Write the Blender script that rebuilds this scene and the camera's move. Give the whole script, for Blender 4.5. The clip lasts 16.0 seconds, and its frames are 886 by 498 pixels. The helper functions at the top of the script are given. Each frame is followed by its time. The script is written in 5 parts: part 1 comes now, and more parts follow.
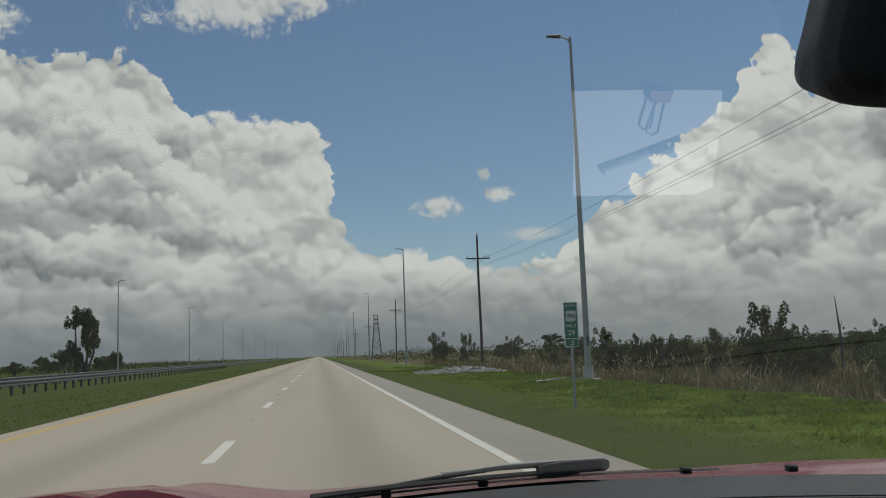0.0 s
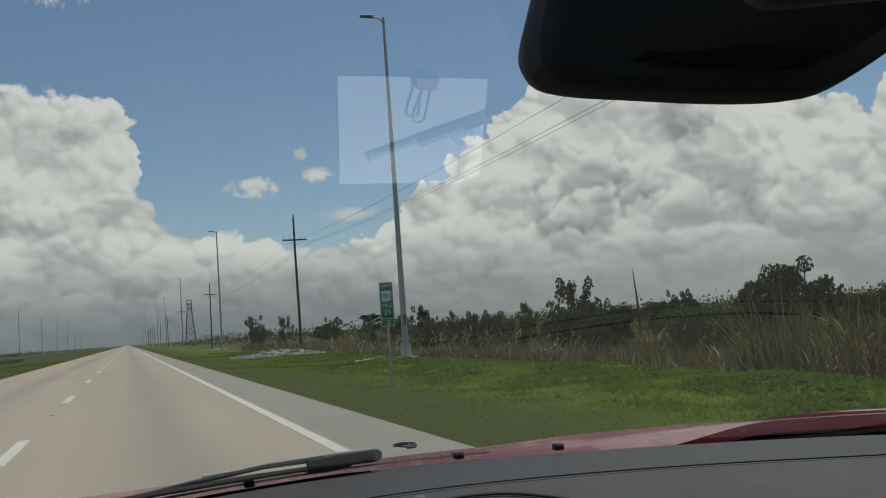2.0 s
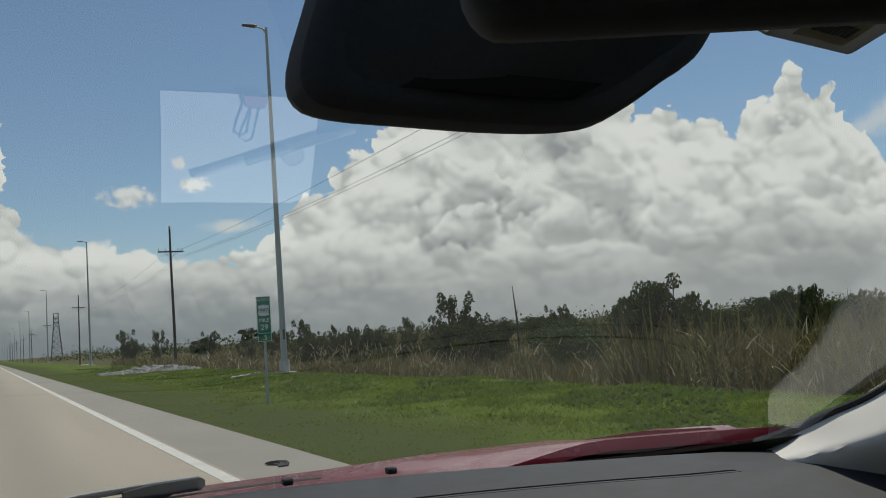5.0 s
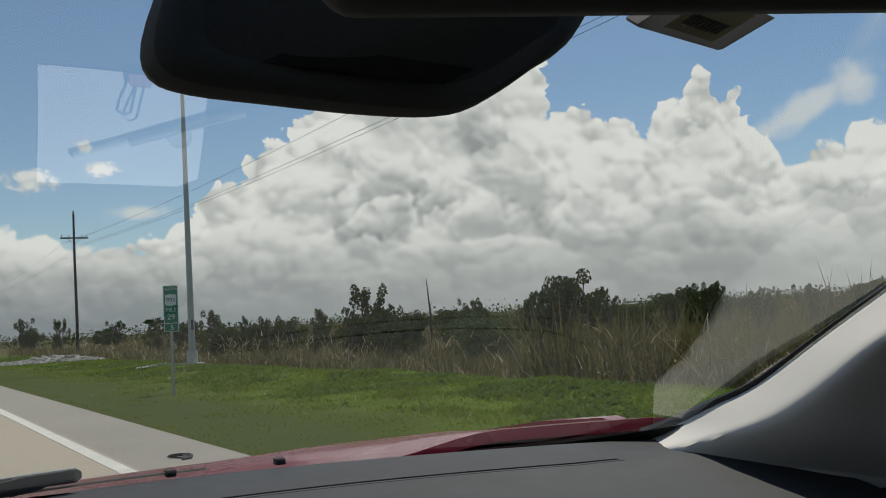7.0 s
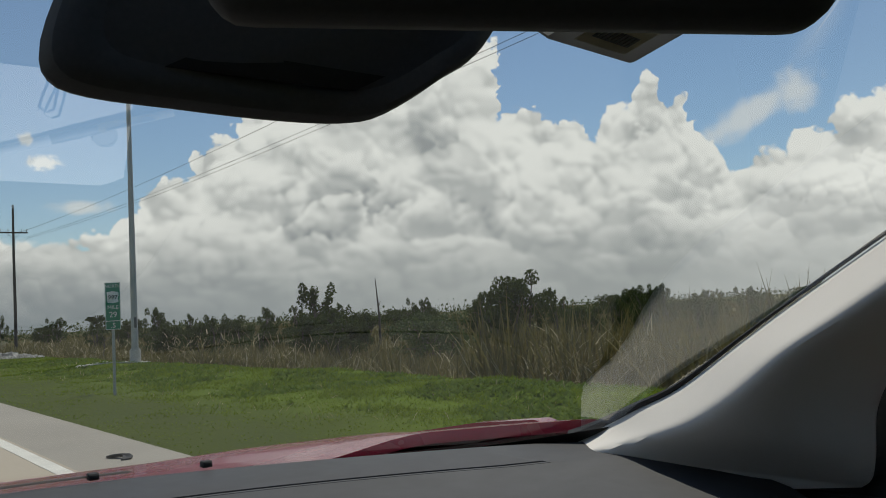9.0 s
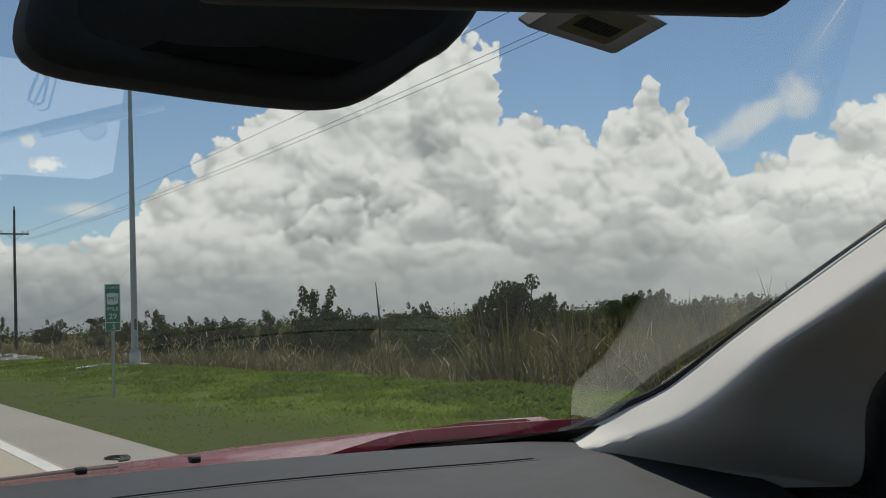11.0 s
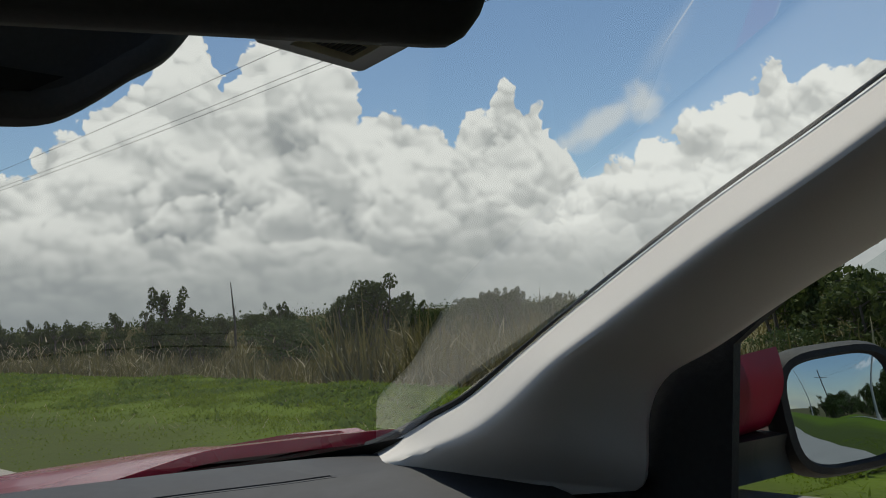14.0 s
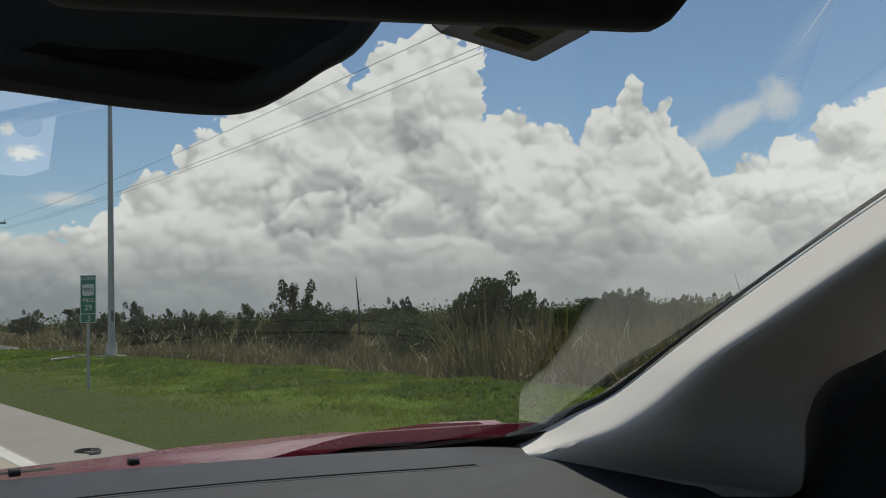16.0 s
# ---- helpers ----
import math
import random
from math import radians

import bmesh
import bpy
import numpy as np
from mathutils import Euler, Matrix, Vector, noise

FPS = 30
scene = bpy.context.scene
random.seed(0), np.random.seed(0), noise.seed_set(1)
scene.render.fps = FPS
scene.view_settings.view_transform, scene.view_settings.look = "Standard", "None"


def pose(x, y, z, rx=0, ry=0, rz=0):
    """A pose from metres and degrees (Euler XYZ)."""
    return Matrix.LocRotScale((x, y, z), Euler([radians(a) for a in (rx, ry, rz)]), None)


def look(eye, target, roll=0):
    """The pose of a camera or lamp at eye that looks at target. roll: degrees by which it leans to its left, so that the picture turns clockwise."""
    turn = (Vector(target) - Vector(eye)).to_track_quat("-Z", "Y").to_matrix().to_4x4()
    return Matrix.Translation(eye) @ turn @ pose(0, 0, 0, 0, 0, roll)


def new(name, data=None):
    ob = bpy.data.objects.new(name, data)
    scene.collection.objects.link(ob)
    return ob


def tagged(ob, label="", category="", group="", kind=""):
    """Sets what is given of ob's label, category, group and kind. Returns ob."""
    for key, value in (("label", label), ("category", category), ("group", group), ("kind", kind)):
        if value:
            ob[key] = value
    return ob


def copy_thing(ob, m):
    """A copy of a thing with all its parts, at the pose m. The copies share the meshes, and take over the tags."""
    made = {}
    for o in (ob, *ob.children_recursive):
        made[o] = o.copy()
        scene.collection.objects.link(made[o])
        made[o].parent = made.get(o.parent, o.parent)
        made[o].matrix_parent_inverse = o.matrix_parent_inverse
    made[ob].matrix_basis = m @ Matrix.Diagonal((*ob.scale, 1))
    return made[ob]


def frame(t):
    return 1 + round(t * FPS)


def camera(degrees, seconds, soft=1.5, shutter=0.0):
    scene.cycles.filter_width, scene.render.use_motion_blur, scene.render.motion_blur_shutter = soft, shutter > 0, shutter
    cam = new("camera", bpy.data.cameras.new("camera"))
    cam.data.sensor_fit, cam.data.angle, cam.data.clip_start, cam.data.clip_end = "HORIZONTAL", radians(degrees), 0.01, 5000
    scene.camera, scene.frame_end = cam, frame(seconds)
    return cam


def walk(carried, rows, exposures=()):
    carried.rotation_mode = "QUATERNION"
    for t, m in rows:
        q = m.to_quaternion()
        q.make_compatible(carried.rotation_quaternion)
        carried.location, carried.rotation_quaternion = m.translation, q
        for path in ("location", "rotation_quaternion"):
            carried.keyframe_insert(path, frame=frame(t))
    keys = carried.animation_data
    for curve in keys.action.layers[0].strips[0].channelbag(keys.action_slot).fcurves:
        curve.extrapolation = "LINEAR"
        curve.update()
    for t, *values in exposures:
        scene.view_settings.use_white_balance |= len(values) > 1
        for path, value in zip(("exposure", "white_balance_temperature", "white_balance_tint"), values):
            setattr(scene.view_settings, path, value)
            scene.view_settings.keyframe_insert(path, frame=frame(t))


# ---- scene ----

# ---- camera ----
PATH = [  # seconds, x, y, z, yaw, pitch, roll
    (0, -0.187, 0.016, 1.291, -7.99, 6.66, 2.09),
    (0.5, -0.168, 0.022, 1.303, -10.73, 6.03, 2.55),
    (1, -0.148, 0.018, 1.292, -13.74, 5.16, 3.24),
    (1.5, -0.126, 0.017, 1.296, -16.89, 4.87, 3.38),
    (2, -0.106, 0.039, 1.302, -19.66, 4.75, 4.15),
    (2.5, -0.091, 0.038, 1.299, -22.18, 4.70, 4.27),
    (3, -0.081, 0.035, 1.296, -24.37, 4.48, 4.26),
    (3.5, -0.082, 0.031, 1.295, -25.73, 4.21, 4.25),
    (4, -0.063, 0.030, 1.308, -26.01, 4.84, 4.40),
    (6.5, -0.011, 0.023, 1.303, -31.34, 4.63, 3.54),
    (7, -0.000, 0.021, 1.301, -32.91, 4.28, 3.48),
    (7.5, 0.005, 0.012, 1.302, -34.17, 3.99, 3.02),
    (8, 0.011, 0.012, 1.303, -35.26, 3.87, 2.99),
    (8.5, 0.021, 0.013, 1.301, -36.14, 3.66, 3.09),
    (9, 0.020, 0.002, 1.304, -36.23, 4.07, 3.04),
    (11.5, 0.046, -0.009, 1.291, -36.36, 4.44, 2.52),
    (12, 0.098, -0.045, 1.299, -41.16, 4.13, 3.95),
    (12.5, 0.122, -0.046, 1.293, -46.04, 3.93, 3.85),
    (13, 0.122, -0.038, 1.288, -46.82, 3.55, 3.43),
    (13.5, 0.122, -0.034, 1.291, -46.10, 3.62, 3.49),
    (14, 0.114, -0.043, 1.308, -45.31, 3.78, 3.50),
    (14.5, 0.104, -0.037, 1.309, -44.02, 3.38, 2.84),
    (15, 0.097, -0.033, 1.311, -42.34, 3.89, 2.44),
    (15.5, 0.100, -0.019, 1.309, -39.38, 3.57, 1.99),
    (16, 0.082, -0.024, 1.302, -37.46, 4.00, 1.90),
]
cam = camera(53.46, 16.0, 1.0)
walk(cam, [(t, pose(x, y, z, 90 + p, r, w)) for t, x, y, z, w, p, r in PATH],
     exposures=((0.0, -0.40, 6780, 4), (2.5, -0.33, 6780, 4), (4.0, -0.26, 6780, 4), (7.0, -0.12, 6840, 5), (13.5, -0.12, 6800, 5), (16.0, -0.19, 6800, 5)))

# ---- world and sun ----
SUN_AZ, SUN_EL = 52.0, 65.0          # degrees to the right of the road's direction, and up


class Net:
    """A small builder for node trees."""

    def __init__(self, tree, keep=False):
        self.t = tree
        if not keep:
            tree.nodes.clear()

    def n(self, kind, ins=None, operation=None, use_clamp=None, data_type=None, interpolation_type=None, feature=None):
        node = self.t.nodes.new(kind)
        if operation:
            node.operation = operation
        if use_clamp:
            node.use_clamp = True
        if data_type:
            node.data_type = data_type
        if interpolation_type:
            node.interpolation_type = interpolation_type
        if feature:
            node.feature = feature
        for k, v in (ins or {}).items():
            if isinstance(v, bpy.types.NodeSocket):
                self.t.links.new(v, node.inputs[k])
            else:
                node.inputs[k].default_value = v
        return node

    def m(self, op, a, b=0.0, c=0.0, clamp=False):
        node = self.n("ShaderNodeMath", operation=op, use_clamp=clamp, ins={0: a, 1: b})
        if op in ("MULTIPLY_ADD", "SMOOTH_MIN", "SMOOTH_MAX"):
            if isinstance(c, bpy.types.NodeSocket):
                self.t.links.new(c, node.inputs[2])
            else:
                node.inputs[2].default_value = c
        return node.outputs[0]

    def step(self, v, lo, hi, a=0.0, b=1.0):
        return self.n("ShaderNodeMapRange", interpolation_type="SMOOTHSTEP", ins={0: v, 1: lo, 2: hi, 3: a, 4: b}).outputs[0]

    def lin(self, v, lo, hi, a=0.0, b=1.0):
        return self.n("ShaderNodeMapRange", ins={0: v, 1: lo, 2: hi, 3: a, 4: b}).outputs[0]

    def mix(self, f, a, b):
        node = self.n("ShaderNodeMix", data_type="RGBA")
        for i, v in ((0, f), (6, a), (7, b)):
            if isinstance(v, bpy.types.NodeSocket):
                self.t.links.new(v, node.inputs[i])
            else:
                node.inputs[i].default_value = v if i == 0 else (*v, 1.0)
        return node.outputs[2]

    def noise(self, vec, scale, detail=4.0, rough=0.55, distort=0.0):
        return self.n("ShaderNodeTexNoise", ins={"Vector": vec, "Scale": scale, "Detail": detail, "Roughness": rough, "Distortion": distort}).outputs[0]

    def billow(self, vec, scale, soft=0.3):
        node = self.n("ShaderNodeTexVoronoi", feature="SMOOTH_F1", ins={"Scale": scale, "Smoothness": soft})
        node.voronoi_dimensions = "2D"
        self.t.links.new(vec, node.inputs["Vector"])
        return node.outputs[0]


world = bpy.data.worlds.new("sky")
world.use_nodes = True
scene.world = world
S = Net(world.node_tree)
sky = S.n("ShaderNodeTexSky")
sky.sky_type, sky.sun_disc = "NISHITA", False
sky.sun_elevation, sky.sun_rotation = radians(SUN_EL), radians(SUN_AZ)
sky.air_density, sky.dust_density, sky.ozone_density = 1.0, 0.1, 4.0
way = S.n("ShaderNodeTexCoord").outputs["Generated"]
sep = S.n("ShaderNodeSeparateXYZ", ins={0: way})
az = S.m("MULTIPLY", S.m("ARCTAN2", sep.outputs[0], sep.outputs[1]), 57.2958)
el = S.m("MULTIPLY", S.m("ARCSINE", sep.outputs[2]), 57.2958)
flat = S.n("ShaderNodeCombineXYZ", ins={0: S.m("MULTIPLY", az, 0.1), 1: S.m("MULTIPLY", el, 0.1), 2: 0.0}).outputs[0]
# the height of each cloud bank's top, in degrees, along the azimuth
PLUME = [(-14, 3), (-11, 11), (-8.6, 15.0), (-5.7, 15.4), (-2, 15.2), (0.1, 14.6), (0.9, 12.6), (1.3, 10.0), (1.6, 7.6), (3.0, 7.2), (7.0, 6.6), (10.6, 5.4), (14.3, 5.6), (18, 4)]
LEFT = [(-120, 2), (-60, 10), (-35, 16), (-22, 18.4), (-18.9, 18.6), (-15.8, 18.3), (-12.6, 18.9), (-10.9, 18.2), (-9.2, 17.0), (-8.0, 15.4), (-7.2, 12.0), (-5.6, 10.2), (-3, 9.0), (-1.5, 7.6), (0, 6.8), (3, 4)]
TOWER = [(8, 3.0), (13, 5.4), (15.9, 6.0), (17.4, 7.4), (18.3, 8.8), (20.3, 9.4), (21.0, 10.8), (23.8, 12.9), (26.1, 14.3), (27.5, 15.2), (28.2, 17.3), (30.0, 18.4), (31.3, 17.9), (32.1, 14.6), (33.0, 16.2), (34.9, 17.5),
         (36.7, 18.2), (38.9, 17.9), (40.2, 16.6), (40.5, 14.0), (40.7, 9.5), (44, 6)]
MIDDLE = [(35.0, -4.0), (38.0, 3.0), (39.6, 8.4), (40.2, 10.0), (40.7, 12.3), (41.8, 13.1), (44.5, 11.9), (45.6, 11.6), (46.2, 10.6), (47.1, 12.2), (49.0, 12.5), (49.5, 13.8), (50.8, 14.3), (51.5, 12.7), (52.8, 12.4), (53.2, 10.4), (54.5, 8.4), (58, 5.5)]
RIGHT = [(51, 5.0), (54.3, 7.4), (56.2, 8.6), (58.3, 9.0), (59.7, 9.8), (62.0, 11.2), (65.5, 12.2), (67.2, 13.7), (68.4, 12.2), (69.7, 12.6), (72.1, 13.1), (80, 11), (95, 7), (120, -3)]


def outline(pts):
    """A bank's top along the azimuth."""
    a0, a1 = pts[0][0], pts[-1][0]
    node = S.n("ShaderNodeFloatCurve", ins={1: S.lin(swayed, a0, a1)})
    line = node.mapping.curves[0]
    for i, (a, e) in enumerate(pts):
        px, py = (a - a0) / (a1 - a0), e / 30 + 0.2
        if i in (0, len(pts) - 1):
            line.points[0 if i == 0 else -1].location = (px, py)
        else:
            line.points.new(px, py)
    for p in line.points:
        p.handle_type = "AUTO"
    node.mapping.update()
    inside = S.m("MULTIPLY", S.step(az, a0, a0 + 2.0), S.step(az, a1 - 2.0, a1, 1.0, 0.0))
    return S.m("MULTIPLY_ADD", inside, 12.0, S.m("MULTIPLY_ADD", node.outputs[0], 30.0, -18.0))


def heaps(vec, scale, reach):
    """Rounded heaps of one size: their height, and how far they face the light from above."""
    lift = S.n("ShaderNodeVectorMath", operation="ADD", ins={0: vec, 1: (0.3 * reach, reach, 0.0)}).outputs[0]
    a, c = S.billow(vec, scale, 0.25), S.billow(lift, scale, 0.25)
    h = S.m("SUBTRACT", 1.0, S.m("MULTIPLY", a, a))
    return h, S.m("SUBTRACT", S.m("MULTIPLY", c, c), S.m("MULTIPLY", a, a))


def ellipse(a, e, ra, re, turn=0.0):
    """One at the middle of an ellipse on the sky, nought at its rim."""
    dx, dy = S.m("SUBTRACT", az, a), S.m("SUBTRACT", el, e)
    c, s = math.cos(radians(turn)), math.sin(radians(turn))
    u = S.m("ADD", S.m("MULTIPLY", dx, c / ra), S.m("MULTIPLY", dy, s / ra))
    w = S.m("ADD", S.m("MULTIPLY", dx, -s / re), S.m("MULTIPLY", dy, c / re))
    return S.m("SUBTRACT", 1.0, S.m("SQRT", S.m("ADD", S.m("MULTIPLY", u, u), S.m("MULTIPLY", w, w))))


warp = S.n("ShaderNodeTexNoise", ins={"Vector": flat, "Scale": 3.0, "Detail": 3.0, "Roughness": 0.5})
off = S.n("ShaderNodeVectorMath", operation="SUBTRACT", ins={0: warp.outputs[1], 1: (0.5, 0.5, 0.5)}).outputs[0]
bent = S.n("ShaderNodeVectorMath", operation="MULTIPLY_ADD", ins={0: off, 1: (0.22, 0.17, 0.0), 2: flat}).outputs[0]
big, big_lit = heaps(bent, 2.3, 0.16)
mid, mid_lit = heaps(bent, 5.6, 0.07)
fine, fine_lit = heaps(bent, 12.5, 0.032)
crumb = S.noise(bent, 24.0, 5.0, 0.6)
soft = S.noise(bent, 6.0, 4.0, 0.55)
h0 = S.m("MULTIPLY_ADD", S.m("SUBTRACT", big, 0.8), 0.7, S.m("MULTIPLY_ADD", S.m("SUBTRACT", mid, 0.8), 1.1, S.m("MULTIPLY", S.m("SUBTRACT", fine, 0.8), 0.75)))
h0 = S.m("MULTIPLY_ADD", S.m("SUBTRACT", crumb, 0.5), 0.75, h0)
sway = S.n("ShaderNodeTexNoise", ins={"Vector": flat, "Scale": 9.0, "Detail": 4.0, "Roughness": 0.6}).outputs[1]
push = S.n("ShaderNodeSeparateXYZ", ins={0: S.n("ShaderNodeVectorMath", operation="MULTIPLY_ADD", ins={0: sway, 1: (2.2, 1.5, 0.0), 2: S.n("ShaderNodeVectorMath", operation="MULTIPLY", ins={0: off, 1: (3.2, 0.0, 0.0)}).outputs[0]}).outputs[0]})
swayed = S.m("ADD", az, S.m("SUBTRACT", push.outputs[0], 1.1))
h0 = S.m("ADD", h0, S.m("SUBTRACT", push.outputs[1], 0.75))
lit = S.m("MULTIPLY_ADD", big_lit, 0.95, S.m("MULTIPLY_ADD", mid_lit, 0.55, S.m("MULTIPLY_ADD", fine_lit, 0.38, S.m("MULTIPLY", S.m("SUBTRACT", crumb, 0.5), 0.30))))
lit = S.m("MULTIPLY_ADD", S.m("SUBTRACT", mid, 0.82), 0.22, S.m("MULTIPLY_ADD", S.m("SUBTRACT", fine, 0.82), 0.16, lit))
lit = S.m("MINIMUM", S.m("MAXIMUM", lit, -0.42), 0.26)
# broad grey hollows of the banks: azimuth, elevation and half-widths in degrees
SHADES = ((30.4, 8.5, 4.2, 2.6), (25.2, 5.8, 5.5, 1.3), (36.5, 5.6, 3.2, 1.4), (36.0, 11.2, 3.0, 2.0), (60.7, 9.2, 3.0, 1.7), (59.0, 6.0, 4.5, 1.1), (49.8, 10.6, 1.6, 1.8), (43.5, 7.0, 2.5, 1.0),
          (-15.7, 11.0, 6.0, 4.2), (-17.2, 6.2, 6.5, 2.4), (-9.4, 7.2, 4.5, 1.0), (-9.0, 13.3, 1.6, 1.4), (-3.2, 12.6, 1.5, 0.7), (22.6, 6.2, 4.0, 1.2), (-12.8, 9.0, 3.5, 1.3), (51, 4.2, 4.0, 1.0))
shade = None
for spec in SHADES:
    s = ellipse(*spec)
    shade = s if shade is None else S.m("MAXIMUM", shade, s)
wide = S.noise(S.n("ShaderNodeVectorMath", operation="MULTIPLY", ins={0: bent, 1: (0.8, 1.6, 1.0)}).outputs[0], 2.2, 3.0, 0.5)
shade = S.step(S.m("MULTIPLY_ADD", S.m("SUBTRACT", wide, 0.5), 1.6, S.m("MULTIPLY_ADD", S.m("SUBTRACT", soft, 0.5), 1.0, shade)), -0.25, 0.65)
streak = S.noise(S.n("ShaderNodeVectorMath", operation="MULTIPLY", ins={0: bent, 1: (0.7, 2.4, 1.0)}).outputs[0], 5.0, 5.0, 0.55)


def bank(top, under, rim, foot, reach, edge, hollows, relief, lumps=1.0):
    """Lay a bank of cloud over what is behind it: bright at the rim, greyer towards its foot, reach degrees down."""
    depth = S.m("SUBTRACT", S.m("MULTIPLY_ADD", h0, lumps, top), el)
    mask = S.step(depth, -0.04, edge)
    fall = S.m("POWER", S.lin(depth, 0.0, reach), 0.8)
    light = S.m("MULTIPLY_ADD", fall, foot - rim, rim)
    light = S.m("MULTIPLY_ADD", lit, S.m("MULTIPLY", S.step(depth, 0.5, 4.0, 1.0, 0.48), relief), light)
    light = S.m("MULTIPLY_ADD", S.m("MULTIPLY", shade, S.step(depth, 0.5, 2.5)), -hollows, light)
    light = S.m("MINIMUM", S.m("MAXIMUM", light, 0.05), 1.0)
    bright = S.mix(light, (1.7, 2.0, 2.3), (8.6, 8.75, 8.85))
    return S.mix(mask, under, bright)


# single small clouds in the gap and high above, and a slanting wisp
spots = None
for spec in ((8.0, 9.4, 2.0, 0.85), (11.6, 10.1, 1.3, 0.55), (11.1, 11.4, 0.5, 0.5), (-4.6, 22.0, 7.0, 1.7, 6), (-20.0, 20.2, 2.6, 1.6), (18, 23, 3.0, 0.9),
             (168, 5, 2.5, 0.7), (175, 8, 1.5, 0.6), (150, 12, 5, 1.5), (-150, 14, 8, 2.0)):
    s = ellipse(*spec)
    spots = s if spots is None else S.m("MAXIMUM", spots, s)
spot = S.step(S.m("MULTIPLY_ADD", S.m("SUBTRACT", crumb, 0.5), 1.0, S.m("MULTIPLY_ADD", h0, 0.6, spots)), 0.0, 0.7)
wisp = S.m("MAXIMUM", ellipse(56.0, 11.0, 5.2, 1.15, 26), S.m("MAXIMUM", ellipse(59.0, 12.2, 1.8, 1.5), ellipse(14.2, 7.4, 2.2, 0.6)))
wisp = S.step(S.m("MULTIPLY_ADD", S.m("SUBTRACT", soft, 0.5), 1.3, wisp), 0.0, 0.7)
trail = S.m("MAXIMUM", S.m("MULTIPLY", S.step(ellipse(61.9, 17.0, 4.6, 0.10, 50), 0.0, 0.8), 0.38), S.m("MULTIPLY", S.step(ellipse(60.6, 15.4, 4.0, 1.1, 50), 0.0, 1.0), 0.14))
blue = S.mix(0.02, sky.outputs[0], (4.0, 5.0, 6.0))
air = S.mix(S.m("MULTIPLY", spot, 0.88), blue, S.mix(S.step(lit, -0.2, 0.2), (6.0, 6.3, 6.6), (8.2, 8.35, 8.5)))
air = S.mix(S.m("MULTIPLY", wisp, 0.72), air, (7.6, 7.8, 8.0))
air = S.mix(trail, air, (7.8, 8.0, 8.2))
edges = {name: outline(pts) for name, pts in (("plume", PLUME), ("tower", TOWER), ("middle", MIDDLE), ("right", RIGHT), ("left", LEFT))}
crest = None
for line in edges.values():
    crest = line if crest is None else S.m("MAXIMUM", crest, line)
air = bank(edges["plume"], air, 0.93, 0.60, 9.0, 0.5, 0.22, 0.7)
air = bank(edges["tower"], air, 1.0, 0.66, 12.0, 0.2, 0.36, 1.0)
air = bank(edges["middle"], air, 1.0, 0.66, 9.0, 0.2, 0.28, 1.0)
air = bank(edges["right"], air, 0.98, 0.60, 9.0, 0.25, 0.26, 1.0)
air = bank(edges["left"], air, 0.94, 0.42, 14.0, 0.25, 0.30, 1.0)
# nearer heaps standing before the towers
for share, swing, scale, rim, foot, reach in ((0.80, 5.5, 1.9, 1.0, 0.70, 4.0), (0.60, 5.0, 2.4, 0.99, 0.62, 3.4), (0.44, 4.0, 3.0, 0.95, 0.54, 2.8)):
    roll = S.noise(S.n("ShaderNodeVectorMath", operation="MULTIPLY_ADD", ins={0: flat, 1: (1.0, 0.5, 1.0), 2: (share * 31.0, 5.0, 0.0)}).outputs[0], scale, 4.0, 0.55)
    row = S.m("MULTIPLY_ADD", S.m("SUBTRACT", roll, 0.5), swing, S.m("MULTIPLY", crest, share))
    row = S.m("MINIMUM", row, S.m("SUBTRACT", crest, 0.8))
    air = S.mix(0.8, air, bank(row, air, rim, foot, reach, 0.4, 0.30, 0.9))
ahead = S.m("MULTIPLY", S.m("MULTIPLY", S.step(az, -120.0, -60.0), S.step(az, 80.0, 120.0, 1.0, 0.0)), 0.85)
# rows of farther heaps with flat grey feet, down to the haze
for height, swing, scale, rim, foot, reach in ((5.4, 6.0, 1.3, 0.80, 0.40, 2.6), (3.4, 3.5, 2.1, 0.66, 0.34, 2.0), (2.0, 2.0, 3.3, 0.55, 0.30, 1.4)):
    roll = S.noise(S.n("ShaderNodeVectorMath", operation="MULTIPLY_ADD", ins={0: flat, 1: (1.0, 0.45, 1.0), 2: (height * 7.0, 3.0, 0.0)}).outputs[0], scale, 6.0, 0.58)
    row = S.m("MULTIPLY_ADD", S.m("SUBTRACT", roll, 0.5), swing, height)
    air = S.mix(ahead, air, bank(row, air, rim, foot, reach, 0.3, 0.12, 0.55, 0.35))
thin = S.m("MULTIPLY", S.step(el, 1.5, 6.5, 1.0, 0.0), S.step(streak, 0.42, 0.66, 0.0, 0.42))
side = S.step(az, 2.0, 42.0)
air = S.mix(thin, air, S.mix(side, (3.1, 3.45, 3.75), (4.6, 4.85, 5.0)))
out = S.mix(S.m("MULTIPLY", S.step(el, 0.0, 5.0, 0.85, 0.0), S.lin(ahead, 0.0, 0.85, 0.12, 1.0)), air, S.mix(side, (2.3, 2.7, 3.1), (4.1, 4.4, 4.6)))
bg = S.n("ShaderNodeBackground", ins={0: out, 1: 0.1})
S.n("ShaderNodeOutputWorld", ins={0: bg.outputs[0]})

